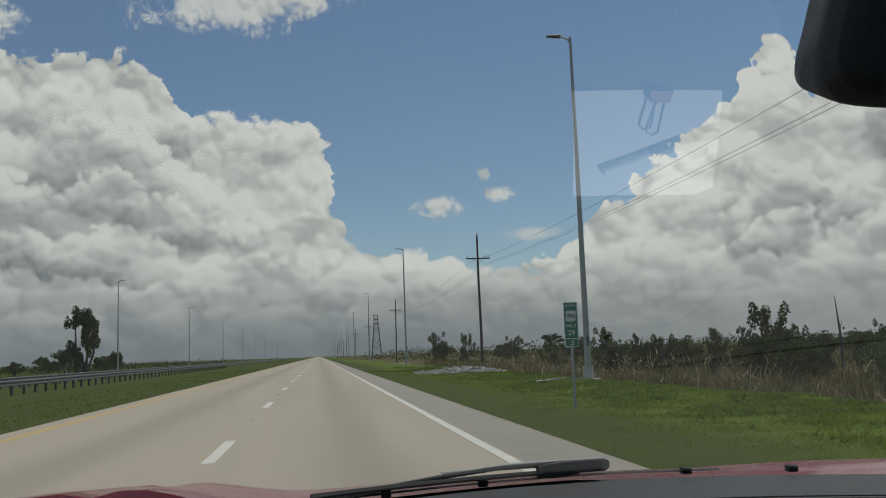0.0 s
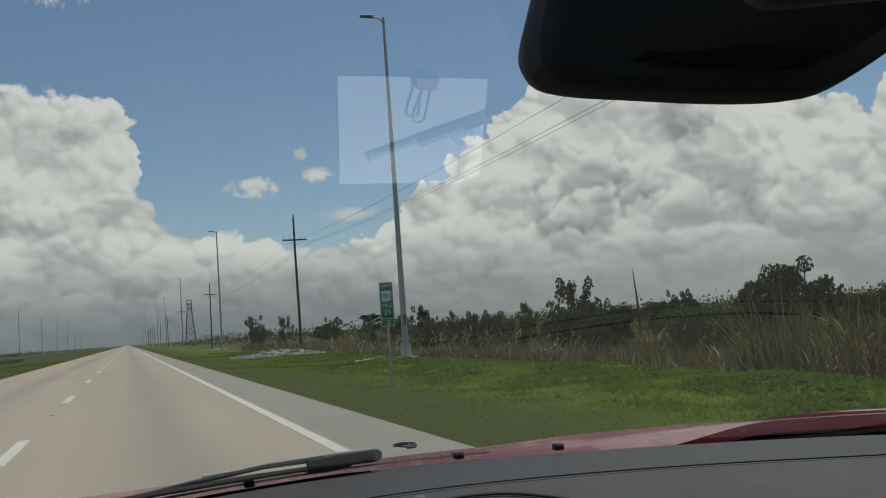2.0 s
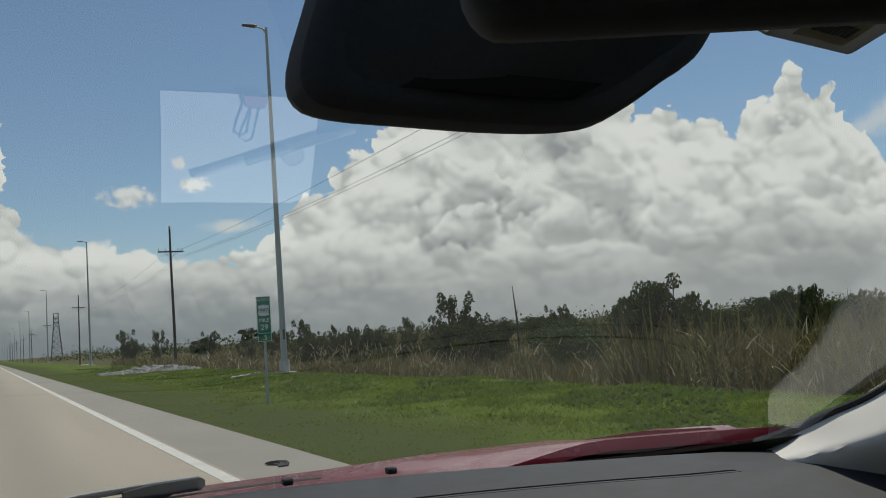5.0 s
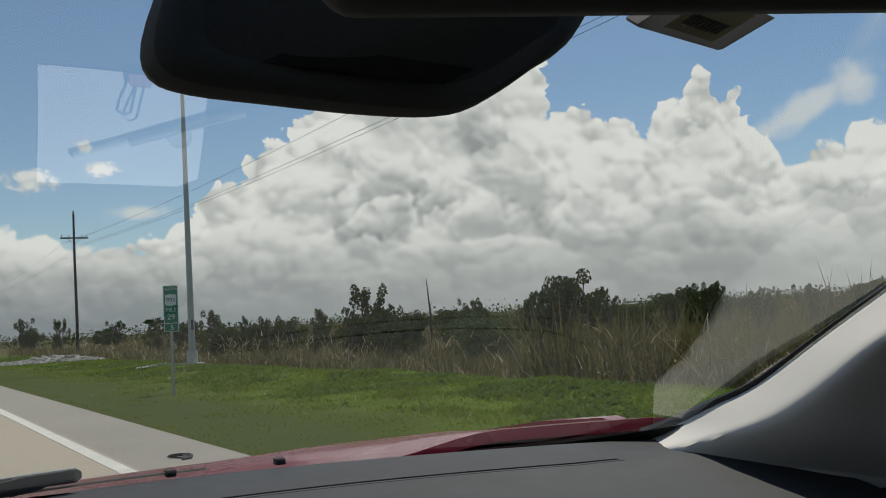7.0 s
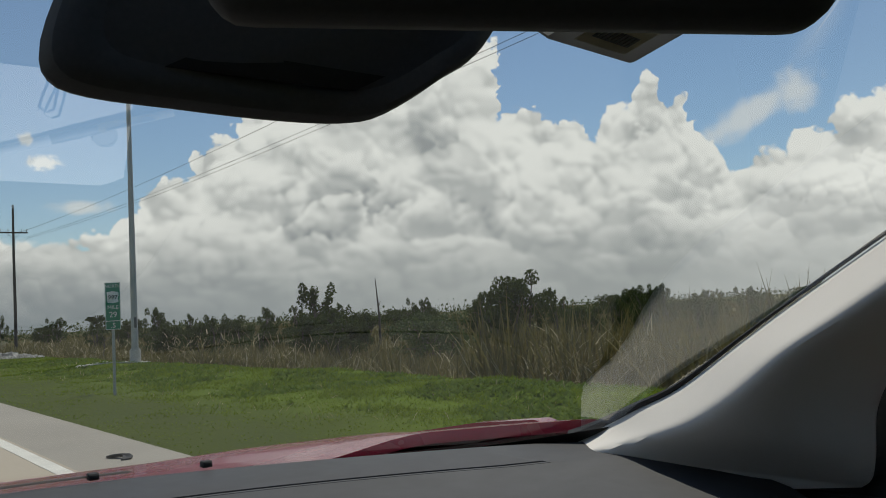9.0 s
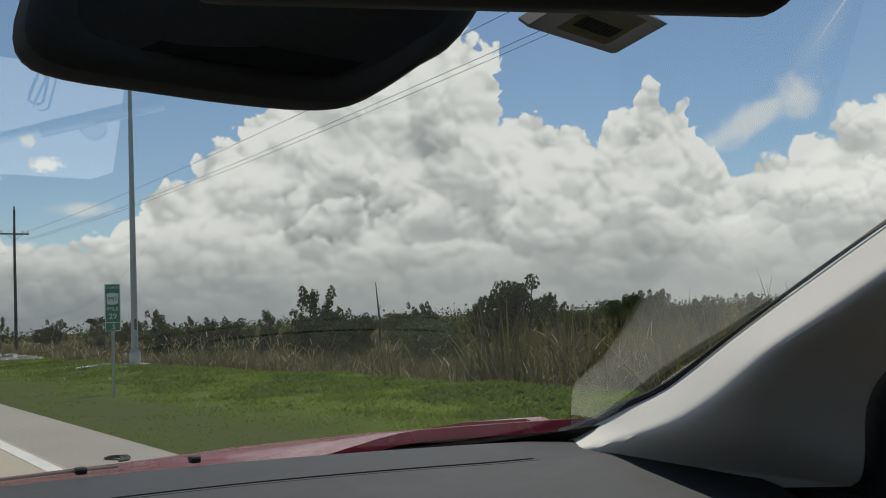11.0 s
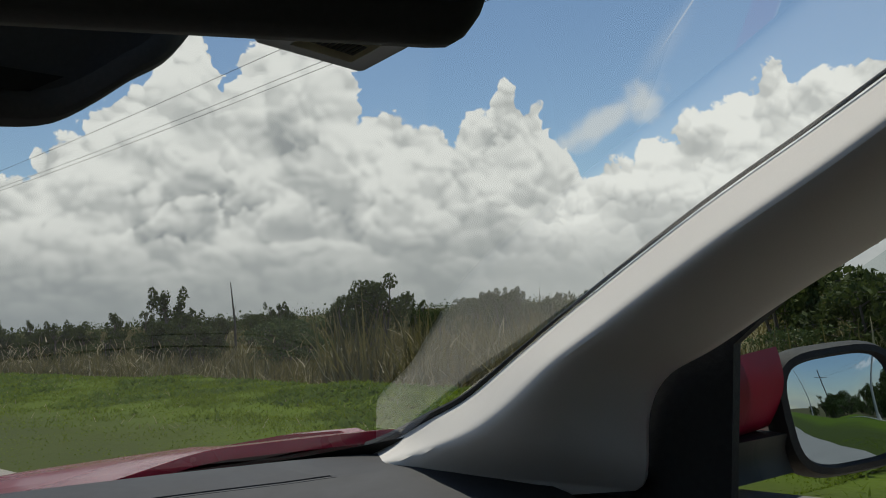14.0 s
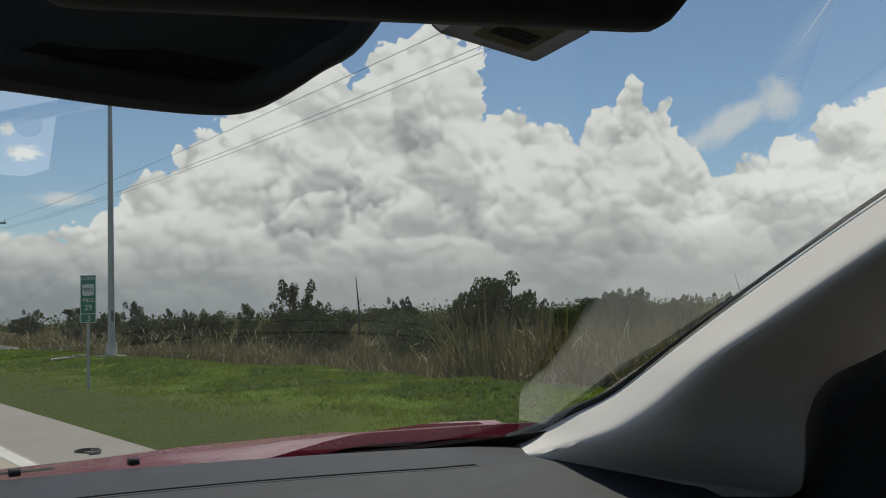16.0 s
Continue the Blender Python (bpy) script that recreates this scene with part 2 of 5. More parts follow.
sun = new("sun", bpy.data.lights.new("sun", "SUN"))
sun.data.energy, sun.data.angle, sun.data.color = 3.6, radians(0.53), (1.0, 0.96, 0.9)
sa, se = radians(SUN_AZ), radians(SUN_EL)
SUN_WAY = Vector((math.sin(sa) * math.cos(se), math.cos(sa) * math.cos(se), math.sin(se)))
sun.matrix_world = look(SUN_WAY * 100, (0, 0, 0))

# ---- materials ----


def mat(name, lo, hi, rough=0.7, metal=0.0, grain=20.0, blotch=1.5, bump=0.1, mixing=0.5, coat=0.0, spread=0.0, spec=0.5, thin=0.0, stretch=(1, 1, 1)):
    """Base colour between lo and hi by a fine grain and large blotches, with a fine relief; spread: variation from piece to piece."""
    m = bpy.data.materials.new(name)
    m.use_nodes = True
    b = Net(m.node_tree)
    co = b.n("ShaderNodeTexCoord").outputs["Object"]
    co = b.n("ShaderNodeVectorMath", operation="MULTIPLY", ins={0: co, 1: stretch}).outputs[0]
    fine, wide = b.noise(co, grain, 6.0, 0.6), b.noise(co, blotch, 5.0, 0.6, 0.3)
    f = b.m("ADD", b.m("MULTIPLY", fine, 1 - mixing), b.m("MULTIPLY", wide, mixing))
    f = b.lin(f, 0.3, 0.7)
    if spread:
        rnd = b.n("ShaderNodeNewGeometry").outputs["Random Per Island"]
        obj = b.n("ShaderNodeObjectInfo").outputs["Random"]
        f = b.m("ADD", b.m("MULTIPLY", f, 1 - spread), b.m("MULTIPLY", b.m("FRACT", b.m("ADD", rnd, obj)), spread))
    col = b.mix(f, lo, hi)
    rr = b.lin(wide, 0.3, 0.7, max(0.02, rough - 0.08), min(1.0, rough + 0.08))
    p = b.n("ShaderNodeBsdfPrincipled", ins={"Base Color": col, "Roughness": rr, "Metallic": metal, "Coat Weight": coat, "Coat Roughness": 0.04, "Specular IOR Level": spec})
    if bump:
        bp = b.n("ShaderNodeBump", ins={"Strength": bump, "Distance": 0.02, "Height": fine})
        b.t.links.new(bp.outputs[0], p.inputs["Normal"])
    shader = p.outputs[0]
    if thin:
        tr = b.n("ShaderNodeBsdfTranslucent", ins={0: col})
        shader = b.n("ShaderNodeMixShader", ins={0: thin, 1: shader, 2: tr.outputs[0]}).outputs[0]
    b.n("ShaderNodeOutputMaterial", ins={0: shader})
    return m


def worn_edge(m, inner, outer, dry):
    """Dry, thin grass towards the pavement's edge, in uneven patches."""
    b = Net(m.node_tree, True)
    p = next(n for n in b.t.nodes if n.type == "BSDF_PRINCIPLED")
    old = p.inputs["Base Color"].links[0].from_socket
    co = b.n("ShaderNodeTexCoord").outputs["Object"]
    x = b.n("ShaderNodeSeparateXYZ", ins={0: co}).outputs[0]
    ragged = b.m("MULTIPLY_ADD", b.noise(co, 0.5, 4.0, 0.6), 3.0, x)
    b.t.links.new(b.mix(b.step(ragged, inner + 1.5, outer + 1.5, 0.75, 0.0), old, dry), p.inputs["Base Color"])


CONCRETE = mat("road concrete", (0.335, 0.285, 0.215), (0.47, 0.405, 0.315), 0.85, grain=60, blotch=0.9, bump=0.08, stretch=(1.0, 0.05, 1))
SHOULDER = mat("shoulder concrete", (0.25, 0.225, 0.185), (0.36, 0.33, 0.28), 0.9, grain=45, blotch=0.6, bump=0.3)
WHITE_LINE = mat("white road paint", (0.53, 0.51, 0.45), (0.77, 0.74, 0.66), 0.7, grain=40, blotch=3, bump=0.2)
YELLOW_LINE = mat("yellow road paint", (0.46, 0.31, 0.12), (0.60, 0.42, 0.17), 0.7, grain=40, blotch=3, bump=0.2)


def worn_lanes(m, centres, width, dark):
    """Long oil-darkened strips down the middle of the lanes, uneven in width."""
    b = Net(m.node_tree, True)
    p = next(n for n in b.t.nodes if n.type == "BSDF_PRINCIPLED")
    old = p.inputs["Base Color"].links[0].from_socket
    co = b.n("ShaderNodeTexCoord").outputs["Object"]
    x = b.n("ShaderNodeSeparateXYZ", ins={0: co}).outputs[0]
    long = b.n("ShaderNodeVectorMath", operation="MULTIPLY", ins={0: co, 1: (1.2, 0.06, 1.0)}).outputs[0]
    ragged = b.m("MULTIPLY_ADD", b.m("SUBTRACT", b.noise(long, 1.0, 5.0, 0.6), 0.5), 0.9, x)
    f = None
    for c in centres:
        s = b.step(b.m("ABSOLUTE", b.m("SUBTRACT", ragged, c)), 0.0, width, 1.0, 0.0)
        f = s if f is None else b.m("MAXIMUM", f, s)
    b.t.links.new(b.mix(b.m("MULTIPLY", f, 0.45), old, dark), p.inputs["Base Color"])


worn_lanes(CONCRETE, (0.35, -3.6), 0.85, (0.235, 0.205, 0.165))
WEED = mat("broad-leaved weeds", (0.060, 0.105, 0.010), (0.120, 0.175, 0.026), 0.8, grain=8, blotch=0.4, bump=0, spread=0.5, thin=0.4, spec=0.1)
TURF = mat("turf", (0.058, 0.094, 0.006), (0.120, 0.170, 0.012), 0.95, grain=14, blotch=0.5, bump=0.8, spec=0.1, stretch=(1, 0.5, 1))
worn_edge(TURF, 4.5, 8.5, (0.047, 0.054, 0.014))


def marsh_soil(m, start, soil):
    """Brown litter of the marsh past the mown verge."""
    b = Net(m.node_tree, True)
    p = next(n for n in b.t.nodes if n.type == "BSDF_PRINCIPLED")
    old = p.inputs["Base Color"].links[0].from_socket
    co = b.n("ShaderNodeTexCoord").outputs["Object"]
    x = b.n("ShaderNodeSeparateXYZ", ins={0: co}).outputs[0]
    ragged = b.m("MULTIPLY_ADD", b.noise(co, 0.3, 4.0, 0.6), 2.0, x)
    b.t.links.new(b.mix(b.step(ragged, start + 0.6, start + 2.0), old, soil), p.inputs["Base Color"])


marsh_soil(TURF, 12.6, (0.095, 0.084, 0.036))
BLADES = mat("grass blades", (0.092, 0.138, 0.006), (0.175, 0.230, 0.018), 0.8, grain=8, blotch=0.25, bump=0, spread=0.5, thin=0.45, spec=0.1)
REED = mat("reeds", (0.090, 0.084, 0.030), (0.235, 0.195, 0.080), 0.7, grain=2, blotch=0.15, bump=0, spread=0.55, thin=0.25, spec=0.2)
DRY = mat("dry reeds", (0.26, 0.21, 0.11), (0.46, 0.40, 0.26), 0.8, grain=3, blotch=0.4, bump=0, spread=0.6, thin=0.2, spec=0.2)
LEAF = mat("shrub leaves", (0.034, 0.052, 0.014), (0.105, 0.130, 0.036), 0.7, grain=2, blotch=0.5, bump=0, spread=0.6, thin=0.3, spec=0.15)
LEAF_LIGHT = mat("light shrub leaves", (0.045, 0.075, 0.02), (0.13, 0.16, 0.06), 0.5, grain=2, blotch=0.5, bump=0, spread=0.6, thin=0.3, spec=0.15)
BARK = mat("bark", (0.07, 0.055, 0.04), (0.19, 0.16, 0.13), 0.95, grain=25, blotch=4, bump=0.6)
STEEL = mat("weathered galvanised steel", (0.36, 0.36, 0.34), (0.50, 0.50, 0.475), 0.55, metal=0.35, grain=15, blotch=2, bump=0.05)
RAIL = mat("dark guardrail steel", (0.06, 0.06, 0.06), (0.20, 0.20, 0.195), 0.6, metal=0.4, grain=8, blotch=0.6, bump=0.05)
TIMBER = mat("tarred pole timber", (0.030, 0.026, 0.022), (0.085, 0.072, 0.06), 0.9, grain=20, blotch=2, bump=0.5, stretch=(3, 3, 0.3))
WIRE = mat("wire", (0.03, 0.03, 0.03), (0.06, 0.06, 0.06), 0.6, bump=0)
STONE = mat("limestone rubble", (0.20, 0.185, 0.155), (0.50, 0.48, 0.43), 0.9, grain=14, blotch=3, bump=0.6, spread=0.6)
PAD = mat("pale concrete pad", (0.40, 0.385, 0.34), (0.58, 0.56, 0.50), 0.9, grain=25, blotch=2, bump=0.4)
SIGN = mat("green sign sheet", (0.006, 0.16, 0.085), (0.012, 0.24, 0.13), 0.45, grain=8, blotch=2, bump=0.02)
SIGN_WHITE = mat("white sign sheet", (0.66, 0.68, 0.66), (0.8, 0.8, 0.78), 0.5, bump=0.02)
INK = mat("black lettering", (0.015, 0.015, 0.015), (0.04, 0.04, 0.04), 0.6, bump=0)
RED = mat("red car paint", (0.20, 0.003, 0.020), (0.27, 0.005, 0.028), 0.25, grain=300, blotch=2, bump=0.0, coat=0.4)
BLACK = mat("black moulded plastic", (0.014, 0.014, 0.014), (0.028, 0.028, 0.027), 0.55, grain=500, blotch=8, bump=0.12)
MATT = mat("matt black plastic", (0.080, 0.080, 0.078), (0.105, 0.105, 0.102), 0.8, grain=300, blotch=8, bump=0.05, spec=0.2)
RUBBER = mat("black rubber", (0.010, 0.010, 0.010), (0.028, 0.028, 0.028), 0.75, grain=90, blotch=10, bump=0.15)
SEAL = mat("grey weathered rubber", (0.05, 0.045, 0.04), (0.09, 0.08, 0.07), 0.6, grain=60, blotch=6, bump=0.05)
DASH = mat("dark grey dashboard skin", (0.026, 0.026, 0.028), (0.038, 0.038, 0.040), 0.64, grain=40, blotch=5, bump=0.0, spec=0.4)
TRIM = mat("pale grey pillar trim", (0.66, 0.63, 0.575), (0.74, 0.70, 0.645), 0.8, grain=500, blotch=4, bump=0.03)
DOOR = mat("grey door trim", (0.10, 0.10, 0.10), (0.15, 0.15, 0.15), 0.7, grain=420, blotch=5, bump=0.2)
PAPER = mat("white paper", (0.74, 0.75, 0.76), (0.84, 0.85, 0.86), 0.9, grain=30, blotch=6, bump=0.03)
CLIP_RED = mat("dark red clip", (0.16, 0.012, 0.03), (0.24, 0.02, 0.05), 0.4, bump=0)
# Car paint again with its gloss cut, so the mirror arm reflects less.
RED_DULLED = mat("red car paint with gloss cut", (0.21, 0.003, 0.020), (0.28, 0.005, 0.030), 0.45, grain=300, blotch=2, bump=0.0, coat=0.05, spec=0.3)
CHROME = mat("bright wire", (0.6, 0.6, 0.6), (0.72, 0.72, 0.72), 0.2, metal=1.0, bump=0)
PEN = mat("grey pen plastic", (0.20, 0.22, 0.26), (0.32, 0.34, 0.38), 0.35, bump=0)
TAG = mat("yellowed label", (0.5, 0.45, 0.32), (0.7, 0.65, 0.5), 0.7, grain=40, blotch=12, bump=0.05, thin=0.55)
TAG_CASE = mat("translucent grey case", (0.25, 0.25, 0.25), (0.34, 0.34, 0.33), 0.4, bump=0.02, thin=0.6)


def glass_mat(name, ior, tint):
    m = bpy.data.materials.new(name)
    m.use_nodes = True
    b = Net(m.node_tree)
    fr = b.n("ShaderNodeFresnel", ins={0: ior})
    tr = b.n("ShaderNodeBsdfTransparent", ins={0: (*tint, 1)})
    gl = b.n("ShaderNodeBsdfGlossy", ins={0: (1, 1, 1, 1), "Roughness": 0.0})
    mx = b.n("ShaderNodeMixShader", ins={0: fr.outputs[0], 1: tr.outputs[0], 2: gl.outputs[0]})
    b.n("ShaderNodeOutputMaterial", ins={0: mx.outputs[0]})
    return m


GLASS = glass_mat("windscreen glass", 2.2, (0.99, 1.0, 0.995))
SIDE_GLASS = glass_mat("side glass", 1.40, (0.80, 0.84, 0.82))
m = bpy.data.materials.new("mirror silver")
m.use_nodes = True
b = Net(m.node_tree)
gl = b.n("ShaderNodeBsdfGlossy", ins={0: (0.48, 0.56, 0.68, 1), "Roughness": 0.01})
b.n("ShaderNodeOutputMaterial", ins={0: gl.outputs[0]})
SILVER = m

# ---- helpers for meshes ----


def thing(name, label, category, at=(0, 0, 0), group="", kind="", turn=0.0):
    ob = tagged(new(name), label, category, group, kind)
    ob.empty_display_size = 0.2
    ob.matrix_basis = pose(*at, 0, 0, turn)
    return ob


def link(name, bm, material, smooth=True):
    me = bpy.data.meshes.new(name)
    bmesh.ops.recalc_face_normals(bm, faces=bm.faces)
    bm.to_mesh(me)
    bm.free()
    me.materials.append(material)
    if smooth:
        me.shade_smooth()
        me.set_sharp_from_angle(angle=radians(38))
    return new(name, me)


def part(name, bm, material, parent, label="", smooth=True):
    ob = link(name, bm, material, smooth)
    ob.parent = parent
    return tagged(ob, label)


def plain(name, bm, material, label, category, group="", kind="", smooth=True):
    return tagged(link(name, bm, material, smooth), label, category, group, kind)


def fast_mesh(name, verts, faces, material, smooth=False):
    me = bpy.data.meshes.new(name)
    me.from_pydata(verts, [], faces)
    me.materials.append(material)
    if smooth:
        me.shade_smooth()
    return new(name, me)


def box(bm, x0, x1, y0, y1, z0, z1, bevel=0.0, turn=None):
    m = Matrix.Translation(((x0 + x1) / 2, (y0 + y1) / 2, (z0 + z1) / 2)) @ Matrix.Diagonal((x1 - x0, y1 - y0, z1 - z0, 1))
    if turn is not None:
        m = turn @ m
    v = bmesh.ops.create_cube(bm, size=1.0, matrix=m)["verts"]
    if bevel:
        e = list({e for w in v for e in w.link_edges})
        bmesh.ops.bevel(bm, geom=e, offset=bevel, segments=2, affect="EDGES", profile=0.6)
    return bm


def tube(bm, pts, radii, n=8, caps=True):
    """A round bar through pts, with a radius at each."""
    pts = [Vector(p) for p in pts]
    radii = radii if isinstance(radii, (list, tuple)) else [radii] * len(pts)
    rings = []
    for i, p in enumerate(pts):
        d = (pts[min(i + 1, len(pts) - 1)] - pts[max(i - 1, 0)]).normalized()
        a = d.cross(Vector((0.31, 0.17, 0.93)) if abs(d.z) < 0.9 else Vector((1, 0.1, 0))).normalized()
        c = d.cross(a)
        rings.append([bm.verts.new(p + (a * math.cos(k * 2 * math.pi / n) + c * math.sin(k * 2 * math.pi / n)) * radii[i]) for k in range(n)])
    for r, s in zip(rings, rings[1:]):
        for k in range(n):
            bm.faces.new((r[k], r[(k + 1) % n], s[(k + 1) % n], s[k]))
    if caps:
        bm.faces.new(rings[0][::-1])
        bm.faces.new(rings[-1])
    return bm


def sheet(bm, fn, us, vs, thick=None):
    """A surface fn(u, v); thick: a vector by which a second skin lies behind it."""
    def skin(off):
        return [[bm.verts.new(Vector(fn(u, v)) + off) for v in vs] for u in us]

    def quads(g, flip):
        for i in range(len(us) - 1):
            for j in range(len(vs) - 1):
                q = (g[i][j], g[i + 1][j], g[i + 1][j + 1], g[i][j + 1])
                bm.faces.new(q[::-1] if flip else q)
    g = skin(Vector((0, 0, 0)))
    quads(g, False)
    if thick is not None:
        h = skin(Vector(thick))
        quads(h, True)
        rim = [(i, 0) for i in range(len(us))] + [(len(us) - 1, j) for j in range(1, len(vs))]
        rim += [(i, len(vs) - 1) for i in range(len(us) - 2, -1, -1)] + [(0, j) for j in range(len(vs) - 2, 0, -1)]
        for (a, c), (d, e) in zip(rim, rim[1:] + rim[:1]):
            bm.faces.new((g[a][c], g[d][e], h[d][e], h[a][c]))
    return bm


def prism(bm, outline, a, c, place):
    """A plate with that outline between depths a and c; place(u, v, w) gives its corners."""
    lo = [bm.verts.new(place(u, v, a)) for u, v in outline]
    hi = [bm.verts.new(place(u, v, c)) for u, v in outline]
    bm.faces.new(lo[::-1])
    bm.faces.new(hi)
    n = len(lo)
    for i in range(n):
        bm.faces.new((lo[i], lo[(i + 1) % n], hi[(i + 1) % n], hi[i]))
    return bm


def span(a, c, n):
    return [a + (c - a) * i / (n - 1) for i in range(n)]


def spline(pts, s):
    """A point on the smooth line through pts, s from 0 to 1."""
    k = s * (len(pts) - 1)
    i = min(int(k), len(pts) - 2)
    f = k - i
    p = [Vector(pts[max(0, min(len(pts) - 1, i + d))]) for d in (-1, 0, 1, 2)]
    return 0.5 * (2 * p[1] + (p[2] - p[0]) * f + (2 * p[0] - 5 * p[1] + 4 * p[2] - p[3]) * f * f + (3 * p[1] - p[0] - 3 * p[2] + p[3]) * f ** 3)


rng = np.random.default_rng(7)

# ---- ground and road ----
DASHED, WHITE_X, EDGE, YELLOW_X, LEFT_EDGE = -1.60, 2.02, 3.22, -5.75, -6.35
POLE_X, WIRE_X = 11.6, 18.0


def ground_z(x, y):
    """Height of the land beside the road: a mown verge, then a wet ditch full of reeds."""
    prof = ((-4000, -1.2), (-60, -0.9), (-36, -0.4), (-33, -0.12), (-20, -0.12), (-16, -0.10), (-12, -0.22), (-8, -0.12), (LEFT_EDGE, -0.03), (EDGE, -0.03), (5.5, -0.12),
            (8.0, -0.20), (10.4, -0.12), (12.0, -0.20), (13.0, -0.45), (14.6, -0.95), (18, -1.1), (4000, -1.2))
    for (a, za), (c, zc) in zip(prof, prof[1:]):
        if a <= x <= c:
            z = za + (zc - za) * (x - a) / (c - a)
            break
    if 3.8 < x < 40 or -14 < x < LEFT_EDGE - 0.5:
        z += 0.17 * (noise.noise(Vector((x * 0.35, y * 0.16, 3.0)))) * min(1.0, abs(x - 3.8) / 2 if x > 0 else 1) + 0.05 * noise.noise(Vector((x * 1.3, y * 0.9, 0)))
    return z


xs = [-4000, -1500, -500, -200, -100, -60, -45, -36, -33, -28, -20, -16] + span(-14, -7, 8) + [LEFT_EDGE, -3, 0, EDGE, 3.6] + span(4, 15, 34) + span(16, 40, 17) + [60, 100, 200, 500, 1500, 4000]
ys = [-3000, -1000, -300, -120, -60, -40] + span(-30, 80, 150) + span(85, 200, 24) + [250, 320, 450, 700, 1200, 2200, 4000]
fast_mesh("ground", [(x, y, ground_z(x, y)) for x in xs for y in ys],
          [(i * len(ys) + j, (i + 1) * len(ys) + j, (i + 1) * len(ys) + j + 1, i * len(ys) + j + 1) for i in range(len(xs) - 1) for j in range(len(ys) - 1)], TURF, True)
tagged(bpy.data.objects["ground"], "mown green verge falling to a wet marsh", "ground", kind="structure")

bm = box(bmesh.new(), LEFT_EDGE, WHITE_X + 0.12, -1500, 3500, -0.3, 0.0)
plain("road", bm, CONCRETE, "pale worn concrete carriageway of two lanes", "road", kind="structure", smooth=False)
bm = box(bmesh.new(), WHITE_X + 0.13, EDGE, -1500, 3500, -0.3, -0.006)
plain("road_shoulder", bm, SHOULDER, "narrow grey paved shoulder beside the lane", "road", kind="structure", smooth=False)
bm = box(bmesh.new(), -32, -22, -1500, 3500, -0.3, 0.0)
plain("opposite_road", bm, SHOULDER, "grey opposite carriageway beyond the median", "road", kind="structure", smooth=False)
bm = box(bmesh.new(), WHITE_X - 0.075, WHITE_X + 0.075, -1500, 3500, -0.01, 0.004)
plain("edge_line_white", bm, WHITE_LINE, "solid white painted line along the shoulder", "road marking", kind="structure", smooth=False)
bm = box(bmesh.new(), YELLOW_X - 0.11, YELLOW_X + 0.11, -1500, 3500, -0.01, 0.004)
plain("edge_line_yellow", bm, YELLOW_LINE, "solid yellow painted line along the median", "road marking", kind="structure", smooth=False)
for k in range(-3, 40):
    y = 11.6 + 12.2 * k
    bm = box(bmesh.new(), DASHED - 0.085, DASHED + 0.085, y, y + 3.05, -0.01, 0.004)
    plain("lane_dash", bm, WHITE_LINE, "short white painted lane dash on concrete", "road marking", group="lane dashes", kind="structure", smooth=False)


def lane_reflector():
    ob = thing("lane_reflector", "small pale raised reflector between lane dashes", "reflector", group="lane reflectors")
    part("body", box(bmesh.new(), -0.05, 0.05, -0.05, 0.05, 0, 0.018, 0.006), WHITE_LINE, ob)
    part("lens", box(bmesh.new(), -0.04, 0.04, -0.056, -0.05, 0.004, 0.014), SIGN_WHITE, ob)
    return ob


first = lane_reflector()
first.matrix_basis = pose(DASHED, 19.6, 0.0)
for k in range(1, 8):
    copy_thing(first, pose(DASHED, 19.6 + 12.2 * k, 0.0))

# ---- roadside poles ----


def light_pole():
    ob = thing("street_lamp", "tall galvanised street lamp pole on a concrete foot", "street lamp", group="lamps along the road")
    part("foot", tube(bmesh.new(), [(0, 0, -0.35), (0, 0, 0.55)], [0.24, 0.23], 14), PAD, ob, "pale round concrete foot")
    part("base_plate", tube(bmesh.new(), [(0, 0, 0.55), (0, 0, 0.60)], 0.21, 12), STEEL, ob)
    part("shaft", tube(bmesh.new(), [(0, 0, 0.6), (0, 0, 6), (0, 0, 11), (0, 0, 15.7)], [0.145, 0.12, 0.09, 0.06], 14), STEEL, ob)
    part("hand_hole", box(bmesh.new(), -0.05, 0.05, -0.147, -0.135, 1.5, 1.95, 0.01), RAIL, ob, "dark cover of the hand hole")
    part("arm", tube(bmesh.new(), [(0, 0, 15.4), (-0.15, 0, 15.62), (-0.55, 0, 15.72)], [0.045, 0.04, 0.035], 8), STEEL, ob)
    bm = bmesh.new()
    sheet(bm, lambda u, v: (-0.45 - 0.65 * u, (v - 0.5) * 0.30 * (1 - 0.45 * u * u), 15.73 + 0.09 * math.sin(math.pi * v) * (1 - 0.5 * u)), span(0, 1, 6), span(0, 1, 7), (0, 0, -0.05))
    part("lamp_head", bm, RAIL, ob, "dark flat lamp head")
    for k in range(4):
        a = math.pi / 4 + k * math.pi / 2
        part("bolt", tube(bmesh.new(), [(0.17 * math.cos(a), 0.17 * math.sin(a), 0.55), (0.17 * math.cos(a), 0.17 * math.sin(a), 0.67)], 0.018, 6), STEEL, ob)
    return ob


